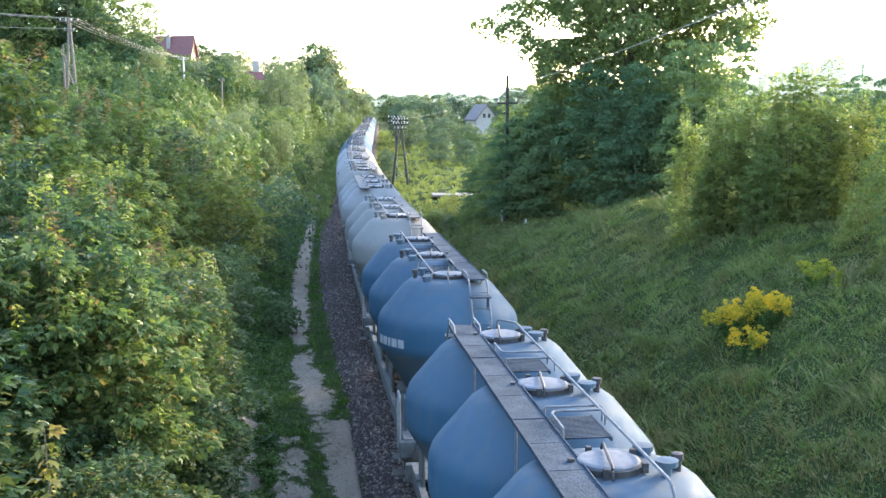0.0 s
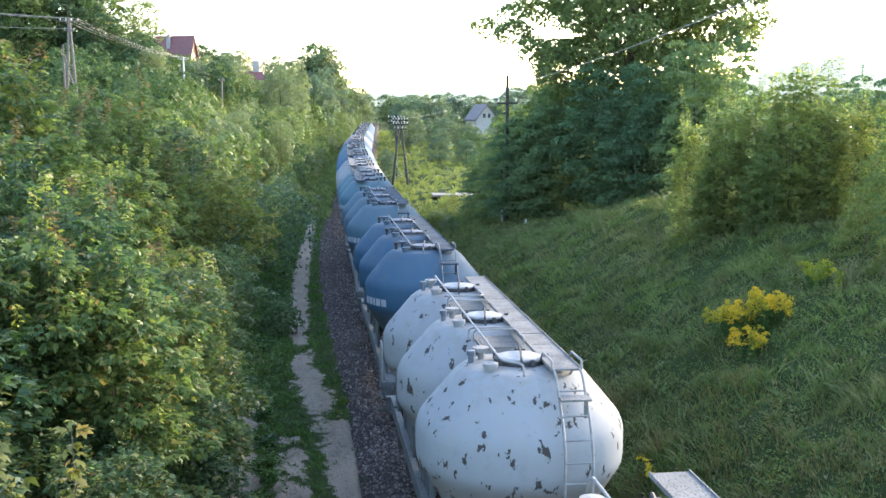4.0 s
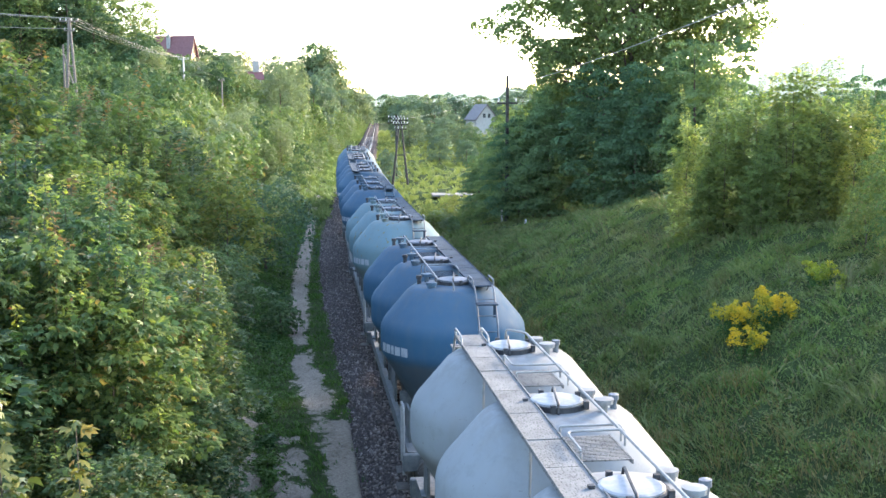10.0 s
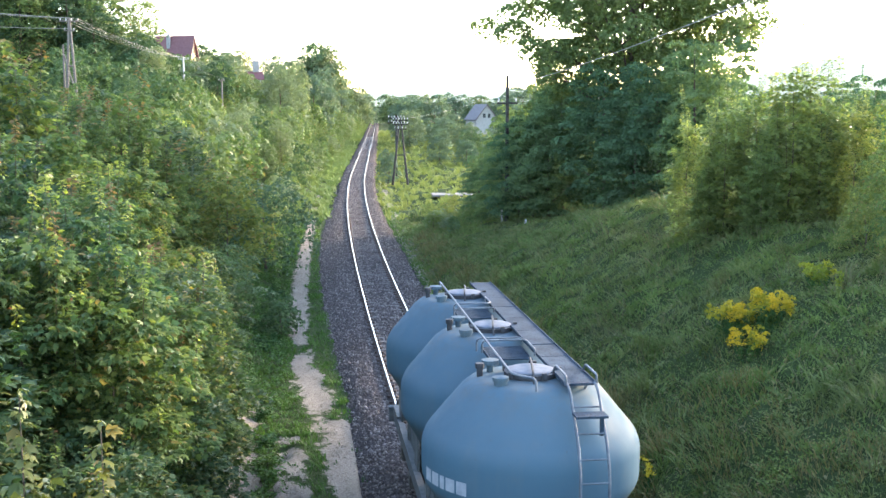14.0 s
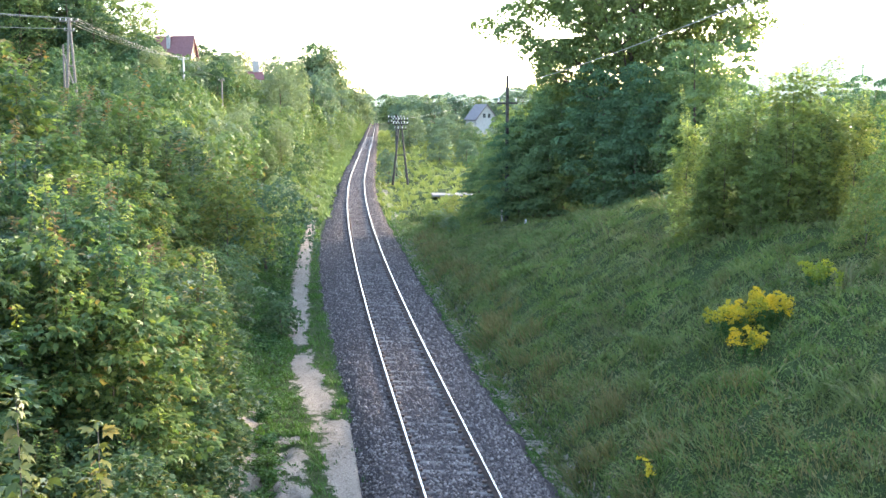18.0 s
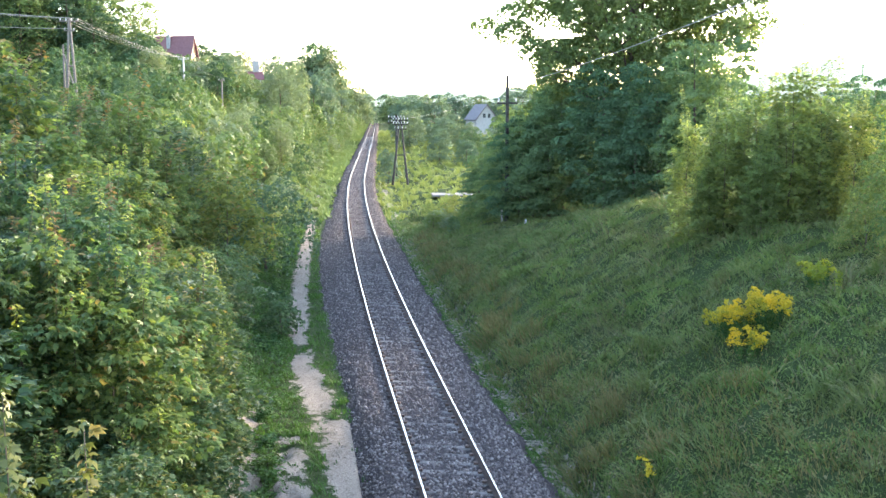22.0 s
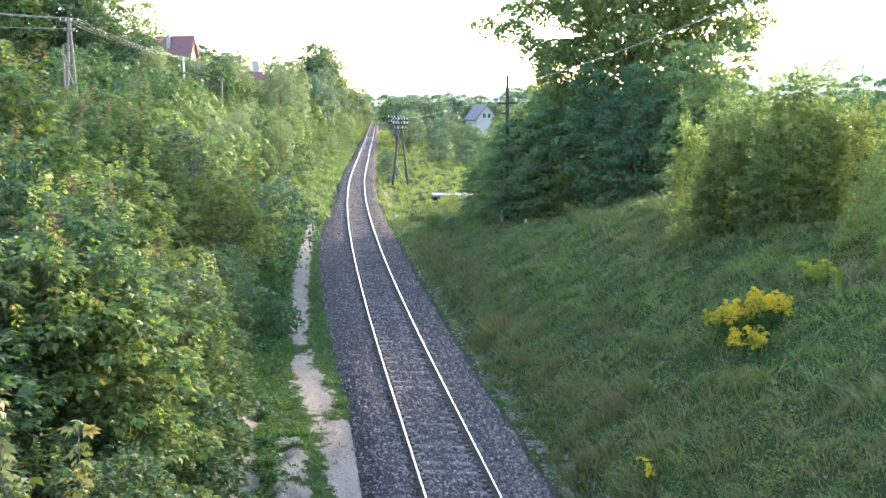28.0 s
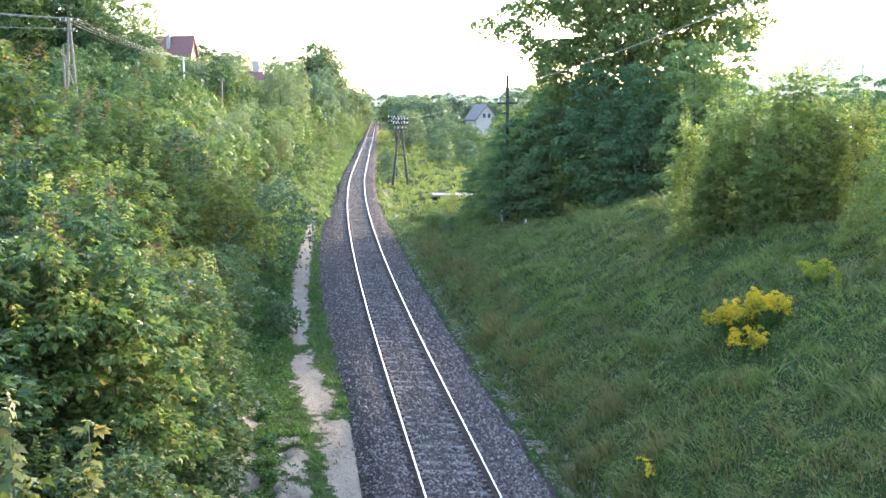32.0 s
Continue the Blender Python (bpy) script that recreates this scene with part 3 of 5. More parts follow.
def stems(bm, rng, h, r, limbs, reach, lean=0.1, start=0.25):
    """A tapered trunk with limbs."""
    top = Vector((rng.uniform(-lean, lean) * h, rng.uniform(-lean, lean) * h, h))
    mid = top * 0.5 + Vector((rng.uniform(-0.04, 0.04) * h, rng.uniform(-0.04, 0.04) * h, 0))
    tube(bm, [(0, 0, -0.3), mid * 0.5, mid, mid.lerp(top, 0.5), top], [r * 1.15, r, r * 0.75, r * 0.45, r * 0.12], 7)
    for i in range(limbs):
        t = start + (0.9 - start) * (i + 0.5) / limbs
        p = mid * (t * 2) if t < 0.5 else mid.lerp(top, t * 2 - 1)
        a = i * 2.4 + rng.uniform(-0.4, 0.4)
        q = reach * rng.uniform(0.6, 1.0) * (1.1 - 0.6 * t)
        e = p + Vector((math.cos(a) * q, math.sin(a) * q, q * rng.uniform(0.35, 0.8)))
        tube(bm, [p, p.lerp(e, 0.5) + Vector((0, 0, -0.06 * q)), e], [r * 0.45 * (1.1 - t), r * 0.28 * (1.1 - t), r * 0.06], 5)
    return bm


def plant_mesh(seed, h, w, n, leaf, material, base=0.1, count=9, clumps=120, clump_r=0.22, r=0.05, limbs=7, hollow=0.5, up=0.45, spread=0.7, top=0.3, wide=0.62, conifer=False):
    """Meshes of a plant's stem and crown."""
    rng = np.random.default_rng(seed)
    bm = bmesh.new()
    stems(bm, rng, h * 0.92, r, limbs, w * 0.42, 0.03 if conifer else 0.08, base)
    wood = mesh_of("trunk", bm, BARK, True)
    if conifer:
        lob = [(0.22 * w * (1 - t) * math.cos(i * 2.4), 0.22 * w * (1 - t) * math.sin(i * 2.4), h * (0.12 + 0.84 * t), w * 0.42 * (1.05 - t), w * 0.42 * (1.05 - t), h * 0.07) for i, t in enumerate(np.linspace(0, 1, 16))]
    else:
        lob = lobes_for(rng, h, w, base * h, count, top)
    p, out = crown_points(rng, n, lob, clumps, clump_r, hollow)
    p[:, 2] = np.maximum(p[:, 2], 0.05)
    return wood, np_mesh("crown", *leaves(p, out, leaf, rng, up, spread, wide=wide), material)


def skin_points(rng, n, lobes, thick=0.16, under=0.3):
    """Leaf places over the outside of lobes (x, y, z, rx, ry, rz) that grow into one another, with the way outward."""
    lob = np.array(lobes, float)
    weight = lob[:, 3] * (lob[:, 3] + lob[:, 5])
    m = int(n * 2.2)
    pick = rng.choice(len(lob), m, p=weight / weight.sum())
    d = rng.normal(0, 1, (m, 3))
    d /= np.linalg.norm(d, axis=1, keepdims=True)
    d[:, 2] = np.where((d[:, 2] < 0) & (rng.random(m) > under), -d[:, 2], d[:, 2])
    p = lob[pick, :3] + d * lob[pick, 3:6] * (1.04 - thick * rng.random((m, 1)) ** 1.5)
    deep = np.zeros(m, bool)
    for row in lob:
        deep |= (((p - row[:3]) / row[3:6]) ** 2).sum(1) < 0.55
    ok = np.flatnonzero(~deep)[:n]
    out = d[ok] / lob[pick[ok], 3:6]
    out /= np.linalg.norm(out, axis=1, keepdims=True)
    return p[ok], out


def dome_lobes(rng, h, w, count, flat=0.7, low=0.06, big=0.2, full=0.3):
    """Lobes over an upright dome: widest at a share `full` of the height, smaller towards the top."""
    out = [(0, 0, h * 0.42, w * 0.3, w * 0.3, h * 0.36)]
    for i in range(count):
        t = low + (0.93 - low) * (i + rng.uniform(0.1, 0.9)) / count
        reach = 0.5 * w * (math.sqrt(max(0.0, 1 - ((t - full) / (1.02 - full)) ** 2)) if t > full else 0.72 + 0.28 * t / full)
        a, r = i * 2.4 + rng.uniform(-0.5, 0.5), w * big * rng.uniform(0.75, 1.2) * (1.1 - 0.45 * t)
        f = max(0.0, reach - r * 0.75) * rng.uniform(0.72, 1.12)
        out.append((f * math.cos(a), f * math.sin(a), max(h * t, r * flat * 0.8), r, r, r * flat * rng.uniform(0.8, 1.2)))
    return out


def dome_bush(seed, h, w, n, leaf, material, count=16, flat=0.8, r=0.05, big=0.21, full=0.3, spread=0.35, up=0.3, wide=0.62, shoots=14, under=0.3):
    """A bush or small tree of leafy lobes with lighter and darker sides, and leafy shoots that break its outline."""
    rng = np.random.default_rng(seed)
    bm = bmesh.new()
    stems(bm, rng, h * 0.85, r, 8, w * 0.38, 0.05, 0.1)
    lob = dome_lobes(rng, h, w, count, flat, big=big, full=full)
    p, out = skin_points(rng, n, lob, under=under)
    la = np.array(lob)[1:]
    pick = rng.integers(0, len(la), shoots)
    ways = np.stack([la[pick, 0], la[pick, 1], np.full(shoots, 0.9 * w)], -1) + rng.normal(0, 0.12 * w, (shoots, 3))
    ways /= np.linalg.norm(ways, axis=1, keepdims=True)
    roots = la[pick, :3] + ways * la[pick, 5:6] * 0.8
    sp, so = shoot_points(rng, roots, ways, rng.uniform(0.06, 0.14, shoots) * h, leaf * 0.6)
    p, out = np.concatenate([p, sp]), np.concatenate([out, so])
    p[:, 2] = np.maximum(p[:, 2], 0.05)
    return mesh_of("trunk", bm, BARK, True), np_mesh("crown", *leaves(p, out, leaf, rng, up, spread, wide=wide), material)


def maple(seed, h, w, pads, n, leaf, material, young, leaders=7, flat=0.42, fine=False, big=0.17, tip=0.16, full=0.3):
    """A young maple: tiers of broad drooping leaves on flat sprays, and upright leaders with pale tips."""
    rng = np.random.default_rng(seed)
    bm = bmesh.new()
    stems(bm, rng, h * 0.88, 0.03, 10, w * 0.4, 0.05, 0.08)
    lob = dome_lobes(rng, h, w, pads, flat, big=big, full=full)
    p, out = skin_points(rng, n, lob, 0.6, 0.3)
    p[:, 2] = np.maximum(p[:, 2], 0.08)
    flat_out = out * np.array([1, 1, 0.15]) + p * np.array([0.25, 0.25, 0]) / w
    crown = lobed_leaves(p, flat_out, np.full(len(p), leaf), rng, 0.14, 0.32, fine)
    la = np.array(lob)[1:]
    order = np.argsort(-la[:, 2])[:max(leaders * 2, 6)]
    pick = rng.choice(order, leaders)
    ways = np.stack([la[pick, 0] * 0.25 / w, la[pick, 1] * 0.25 / w, np.ones(leaders)], -1) + rng.normal(0, 0.07, (leaders, 3))
    ways /= np.linalg.norm(ways, axis=1, keepdims=True)
    roots = la[pick, :3] + rng.normal(0, 0.3, (leaders, 3)) * la[pick, 3:6]
    ln = rng.uniform(0.5, 1.1, leaders) * tip * h
    sp, so = shoot_points(rng, roots, ways, ln, leaf * 0.4)
    few = lobed_leaves(sp, so, np.full(len(sp), leaf * 0.95), rng, 0.25, 0.22, fine)
    tp, to = shoot_points(rng, roots + ways * ln[:, None] * 0.9, ways, ln * 0.5, leaf * 0.33)
    tips = lobed_leaves(tp, to, np.full(len(tp), leaf * 0.7), rng, 0.15, 0.35, fine)
    for q in range(leaders):
        tube(bm, [roots[q], roots[q] + ways[q] * ln[q] * 1.3], [0.007, 0.002], 4)
    return mesh_of("trunk", bm, BARK, True), np_mesh("crown", *join(crown, few), material), np_mesh("young_foliage", *tips, young)


def plant(meshes, name, label, category, group, at, turn=0.0, size=1.0, squash=1.0):
    ob = thing(name, label, category, group)
    ob.matrix_basis = Matrix.Translation(at) @ Matrix.Rotation(turn, 4, "Z") @ Matrix.Diagonal((size, size, size * squash, 1))
    if len(meshes) > 2:
        tagged(part("brushwood", meshes[0], None, ob), kind="stuff")
    else:
        part("trunk", meshes[0], None, ob)
    part("crown", meshes[1], None, ob)
    if len(meshes) > 2:
        tagged(part("young_foliage", meshes[2], None, ob, "pale yellowish young leaves"), kind="stuff")
    return ob


# kinds of plants, each built once
maple_bush = [maple(10 + i, (4.4, 5.0, 4.0, 3.7)[i], (3.6, 3.2, 3.7, 3.6)[i], 36, 8600, 0.135, LEAF_MAPLE, (LEAF_TIP, LEAF_RED, LEAF_TIP, LEAF_TIP)[i], 6) for i in range(4)]
# maples in the leaf colour with painted sunlight
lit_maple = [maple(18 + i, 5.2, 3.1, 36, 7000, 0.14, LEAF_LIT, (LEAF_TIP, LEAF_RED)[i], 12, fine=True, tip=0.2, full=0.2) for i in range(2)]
young_maple = [maple(15 + i, 3.6, 2.9, 24, 2900, 0.165, (LEAF_SCRUB, LEAF_LIME, LEAF_MAPLE)[i], (LEAF_TIP, LEAF_RED, LEAF_TIP)[i], 8, 0.5, tip=0.2) for i in range(3)]
scrub_bush = [dome_bush(20 + i, 3.2, 3.5, 4000, 0.125, m, 18) for i, m in enumerate((LEAF_SCRUB, LEAF_GREY, LEAF_LIME, LEAF_LIME, LEAF_SCRUB, LEAF_GREY))]
far_bush = [dome_bush(30 + i, 3.2, 3.6, 900, 0.3, m, 12) for i, m in enumerate((LEAF_SCRUB, LEAF_FAR_HAZY, LEAF_GREY, LEAF_LIME, LEAF_WOOD))]
tall_tree = [dome_bush(40 + i, 12, 8, 8000, 0.32, m, 30, 0.75, 0.16, 0.19, 0.45) for i, m in enumerate((LEAF_FAR_HAZY, LEAF_SCRUB, LEAF_WOOD))]
far_tree = [dome_bush(50 + i, 11, 9, 4200, 0.5, m, 22, 0.8, 0.16, 0.2, 0.4) for i, m in enumerate((LEAF_FAR_HAZY, LEAF_FAR_HAZY, LEAF_GREY))]
spruce = plant_mesh(58, 12, 6.5, 5200, 0.4, LEAF_WOOD, 0.06, 16, 150, 0.3, 0.14, 10, 0.6, conifer=True)
thicket_tree = [dome_bush(60 + i, 9.0, 6.2, 15000, 0.2, LEAF_DARK, 44, 0.5, 0.12, 0.15, 0.35, 0.4, under=0.2) for i in range(2)]
# saplings whose sunlit crowns and tips come from the leaf colours
gold_bush = [maple(70 + i, 5.6, (2.4, 2.7)[i], 36, 4600, 0.16, LEAF_LEMON, LEAF_GOLD_LIT, 26, tip=0.26, full=0.2, big=0.17) for i in range(2)]


def spreading_tree(seed, h, reach, material):
    """A tall tree with open limbs that fork, and leaves in flat clusters round their ends."""
    rng = np.random.default_rng(seed)
    bm, lob = bmesh.new(), []
    top = Vector((0.3, 0.2, h * 0.93))
    tube(bm, [(0, 0, -0.4), (0.1, 0, h * 0.25), (0.15, 0.1, h * 0.55), (0.25, 0.1, h * 0.78), top], [0.42, 0.34, 0.24, 0.13, 0.03], 8)
    for i in range(30):
        t = 0.2 + 0.74 * (i + 0.5) / 30
        p = Vector((0.15 * t, 0.1 * t, h * t * 0.93))
        a = i * 2.4 + rng.uniform(-0.3, 0.3)
        q = reach * rng.uniform(0.8, 1.08) * math.sqrt(max(0.12, 1 - ((t - 0.42) / 0.62) ** 2))
        e = p + Vector((math.cos(a) * q, math.sin(a) * q, q * rng.uniform(0.2, 0.85)))
        m = p.lerp(e, 0.5) + Vector((0, 0, 0.08 * q))
        tube(bm, [p, m, e], [0.13 * (1.15 - t), 0.08 * (1.15 - t), 0.02], 6)
        for j in range(9):
            s_ = 0.2 + 0.1 * j
            b0 = p.lerp(m, s_ * 2) if s_ < 0.5 else m.lerp(e, s_ * 2 - 1)
            b = a + rng.choice((-1, 1)) * rng.uniform(0.4, 1.2)
            ln = q * rng.uniform(0.16, 0.36)
            e2 = b0 + Vector((math.cos(b) * ln, math.sin(b) * ln, ln * rng.uniform(-0.15, 0.6)))
            tube(bm, [b0, e2], [0.045 * (1.2 - t), 0.012], 4)
            r = rng.uniform(0.65, 1.2)
            lob.append((e2.x, e2.y, e2.z, r * 0.85, r * 0.85, r * 0.6))
        lob.append((e.x, e.y, e.z, 1.0, 1.0, 0.6))
    for i in range(110):
        d = rng.normal(0, 1, 3)
        d /= np.linalg.norm(d)
        f, r = rng.uniform(0.45, 0.95), rng.uniform(0.6, 1.15)
        lob.append((d[0] * f * reach * 0.95, d[1] * f * reach * 0.95, h * 0.6 + d[2] * f * h * (0.38 if d[2] > 0 else 0.33), r, r, r * 0.75))
    p, out = skin_points(rng, 66000, lob, 0.5, 0.5)
    return mesh_of("trunk", bm, BARK, True), np_mesh("crown", *leaves(p, out, 0.24, rng, 0.35, 0.5), material)


oak = spreading_tree(81, 17.5, 6.0, LEAF_OAK)
weed = [plant_mesh(90 + i, 0.7, 0.9, 420, 0.11, LEAF_LOW, 0.0, 5, 40, 0.1, 0.008, 5, 0.3, wide=0.8) for i in range(2)]

prng = random.Random(7)


def put(meshes, name, label, category, group, x, y, size=1.0, squash=1.0, sink=0.05):
    return plant(meshes, name, label, category, group, on_land(x, y, sink), prng.uniform(0, 6.28), size, squash)


# the thicket and the tall tree on the right bank
for x, y, s, q in ((3.3, 63.5, 0.5, 0.95), (4.2, 62, 0.6, 0.95), (5.7, 60.6, 0.66, 0.95), (9.3, 55.5, 0.66, 0.9), (3.4, 73, 0.5, 0.9), (2.4, 70, 0.46, 0.85), (4.7, 69, 0.75, 0.85), (4.9, 61, 0.62, 0.95), (6.6, 62, 0.8, 0.95), (8.4, 58, 0.82, 0.95), (10.2, 54.5, 0.8, 0.92), (11.8, 53, 0.8, 0.95), (7.6, 67, 0.9, 1.0), (10.4, 61, 0.95, 1.0), (13.6, 57, 0.9, 0.95)):
    put(thicket_tree[prng.randrange(2)], "thicket_tree", "dense dark green broadleaf tree at the edge of the bank", "tree", "trees of the thicket", x, y, s * 1.06, q * 1.1)
put(oak, "tall_tree", "tall spreading broadleaf tree with gaps in its crown", "tree", "", 10.5, 63, 1.05)
for x, y, s in ((8.0, 36.4, 0.72), (8.8, 35.2, 0.74), (9.8, 36.0, 0.76), (10.6, 34.8, 0.9), (11.7, 35.2, 0.9), (12.5, 34.4, 0.66), (9.6, 33.9, 0.5), (8.2, 35.0, 0.5)):
    put(gold_bush[prng.randrange(2)], "maple_sapling", "tall yellow-green maple sapling on the grassy bank", "shrub", "saplings on the bank", x, y, s)
for x, y, s in ((14.9, 39.5, 0.5), (13.5, 38, 0.47), (12.4, 38.5, 0.42)):
    put(thicket_tree[prng.randrange(2)], "thicket_tree", "dark green tree behind the yellow-green saplings", "tree", "trees of the thicket", x, y, s, 1.05)
for x, y, s, m in ((11.2, 29.8, 0.5, 3), (12.3, 30.5, 0.8, 3), (11.6, 28, 0.6, 0), (14.5, 34, 1.2, 0), (11.3, 26.5, 0.5, 2), (10.6, 24.8, 0.42, 0), (12.6, 27, 0.8, 2)):
    put(scrub_bush[m], "shrub", "leafy green shrub on the grassy bank", "shrub", "shrubs on the bank", x, y, s)
for i in range(26):
    y = prng.uniform(64, 86)
    p = place(prng.uniform(3.8, 9), y)
    put(far_bush[prng.randrange(4)], "shrub", "low green shrub beside the railway", "shrub", "shrubs along the line", p.x, p.y, prng.uniform(0.22, 0.42))
for x, y, top, width in ((-7.5, 236, 9.6, 9), (-2, 228, 9.8, 10), (3, 245, 10.2, 9), (8, 255, 9.5, 8), (13, 245, 9, 9), (-6, 205, 6.8, 6), (0, 192, 5.6, 6), (3.5, 178, 5, 5), (4, 160, 4.4, 4.5),
                        (7, 150, 4.6, 5), (3.0, 140, 3.4, 3.2), (-0.5, 152, 4.6, 4), (10, 180, 6, 6), (14, 200, 8, 7), (-5.8, 119, 3.2, 2.6), (18, 260, 12, 12), (26, 280, 13, 13), (-9, 270, 9.5, 9)):
    ob = put(far_tree[prng.randrange(3)], "field_tree", "rounded green tree beyond the field", "tree", "trees beyond the field", x, y)
    ob.scale = (width / 9.3, width / 9.3, (top - ground_at(x, y)) / 11.3)

# the scrub that covers the left bank
far_spots = []
y = 9.0
while y < 330:
    gap = 2.15 + 0.012 * y
    u = -np.interp(y, (20, 30, 40, 48), (5.9, 6.0, 5.9, 5.7))
    while u > -(26 + 0.06 * y):
        p = place(u + prng.uniform(-0.7, 0.3), y + prng.uniform(-1, 1))
        near = math.hypot(p.x, p.y)
        if near > 14.5 and p.x > -0.62 * p.y - 4 and (abs(p.x + 7.8) > 2.0 or abs(p.y - 50.5) > 3.5):
            grow = (0.82 + 0.3 * ramp(-u, 5, 12)) * (1 + 0.2 * ramp(-u, 6, 9))
            room = (8.25 + 0.0002 * (p.x + 35.0) ** 2 - 0.05 * max(0.0, p.x + 22.0) - ground_at(p.x, p.y)) / 3.5 if p.y < 112 else 9.0
            if room < 0.25:
                u -= gap
                continue
            if p.y > 40:
                grow = min(grow, room)
            if near < 27:
                put(maple_bush[prng.randrange(4)], "maple_bush", "leafy green young maple on the railway bank", "bush", "bushes on the bank", p.x, p.y, prng.triangular(0.6, 1.25, 0.85) * grow, prng.uniform(0.9, 1.15))
            elif near < 62 and prng.random() < 0.45:
                put(young_maple[prng.randrange(3)], "maple_bush", "yellowish young maple among the scrub", "bush", "bushes on the bank", p.x, p.y, prng.triangular(0.7, 1.5, 0.95) * grow, prng.uniform(0.9, 1.2))
            elif near < 62:
                put(scrub_bush[prng.randrange(6)], "scrub_bush", "mixed green scrub bush on the railway bank", "bush", "bushes on the bank", p.x, p.y, prng.triangular(0.5, 1.3, 0.8) * grow, prng.uniform(0.8, 1.2))
            else:
                wood = 112 < p.y < 180 and p.x < -0.235 * p.y
                far_spots.append((p.x, p.y, (prng.uniform(1.0, 1.7) if wood else prng.triangular(0.45, 1.3, 0.75) * grow), prng.uniform(0, 6.28), 4 if wood and prng.random() < 0.85 else prng.randrange(5)))
        u -= gap * prng.uniform(0.85, 1.3) * (1 + 0.02 * -u)
    y += gap * prng.uniform(0.9, 1.1)
y = 118.0
while y < 425:
    for u in (-prng.uniform(5.0, 6.5), -prng.uniform(7.0, 9.5), -prng.uniform(10.0, 13.0)):
        p = place(u, y + prng.uniform(-1.5, 1.5))
        far_spots.append((p.x, p.y, prng.uniform(0.5, 1.0) * (1 + 0.5 * ramp(y, 200, 300)), prng.uniform(0, 6.28), prng.randrange(4)))
    y += 3.2 + 0.008 * y
# sunlit-coloured maples, set where the bank looks yellow-lit
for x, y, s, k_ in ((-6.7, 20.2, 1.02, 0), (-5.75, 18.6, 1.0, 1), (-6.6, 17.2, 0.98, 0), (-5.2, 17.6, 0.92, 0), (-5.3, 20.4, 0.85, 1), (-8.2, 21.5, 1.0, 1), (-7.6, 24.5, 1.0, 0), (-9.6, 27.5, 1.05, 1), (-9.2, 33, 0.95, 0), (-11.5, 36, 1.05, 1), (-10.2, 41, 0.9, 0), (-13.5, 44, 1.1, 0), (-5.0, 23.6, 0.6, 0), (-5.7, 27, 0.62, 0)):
    put(lit_maple[k_], "maple_sapling", "tall young maple with yellow sunlight put into its leaf colour", "shrub", "saplings among the scrub", x, y, s)
# low maples in the darkened leaf colour, which stands in for shade
for x, y, s, k_ in ((-6.2, 15.6, 0.62, 3), (-5.4, 16.4, 0.66, 2)):
    put(maple_bush[k_], "maple_bush", "leafy green young maple on the railway bank", "bush", "bushes on the bank", x, y, s)
put(scrub_bush[1], "willow_bush", "rounded grey-green willow bush by the cart track", "bush", "bushes on the bank", -8.3, 52.5, 1.4, 1.02)
put(far_bush[4], "dark_bush", "small dark green bush overhanging the cart track", "bush", "bushes on the bank", -5.75, 39.6, 0.5, 0.95)


def thicket(name, label, spots, meshes, kinds):
    """Many far bushes of the same kinds, joined into one."""
    for kind in range(kinds):
        src = meshes[kind][1]
        v = np.empty(len(src.vertices) * 3, np.float32)
        src.vertices.foreach_get("co", v)
        f = np.empty(len(src.loops), np.int32)
        src.loops.foreach_get("vertex_index", f)
        v, f = v.reshape(-1, 3), f.reshape(-1, 3)
        pieces = []
        for x, y, size, turn, which in spots:
            if which == kind:
                c_, s_ = math.cos(turn), math.sin(turn)
                q = np.stack([v[:, 0] * c_ - v[:, 1] * s_, v[:, 0] * s_ + v[:, 1] * c_, v[:, 2]], -1) * size
                pieces.append((q + np.array(on_land(x, y, 0.05)), f))
        if pieces:
            tagged(new(name, np_mesh(name, *join(*pieces), src.materials[0])), label, "scrub", kind="stuff")


thicket("hillside_scrub", "mixed green scrub that covers the hillside", far_spots, far_bush, 5)

# single larger bushes and small trees that stand out of the scrub
lone = random.Random(5)
for i in range(18):
    y = lone.uniform(46, 120)
    p = place(-lone.uniform(7, 12 + 0.1 * y), y)
    plant(tall_tree[(2, 0, 1)[i % 3]], "hillside_tree", "small green tree that stands out of the scrub", "tree", "trees of the hillside", on_land(p.x, p.y, 0.1), lone.uniform(0, 6.28), lone.uniform(0.26, 0.4), lone.uniform(0.9, 1.2))

# woods on the hill to the left and at the end of the line
def skyline(rows, meshes, name, label, group, full):
    """Trees by place, the height of their tops and their width."""
    for x, y, top, width in rows:
        base = ground_at(x, y)
        h = top - base
        ob = put(meshes[prng.randrange(len(meshes))], name, label, "tree", group, x, y)
        ob.scale = (width / full[1], width / full[1], h / full[0])


# tall trees behind the pole, then on along the hill past the house
skyline(((-61, 158, 29, 12), (-56, 151, 24, 10), (-53, 166, 30, 13), (-49, 161, 25, 9), (-45.5, 169, 25, 9), (-72, 156, 31, 14), (-44, 100, 15.5, 7), (-48, 92, 15, 7), (-42.5, 158, 17, 6), (-60, 152, 30, 13), (-56, 161, 31.5, 14), (-51.5, 156, 27.5, 11), (-47.5, 155, 21, 9), (-65, 161, 32.5, 15), (-52, 122, 18, 8)),
        [tall_tree[2], tall_tree[2], tall_tree[1]], "hillside_tree", "tall green broadleaf tree on the wooded hillside", "trees of the hillside", (12.3, 8.3))
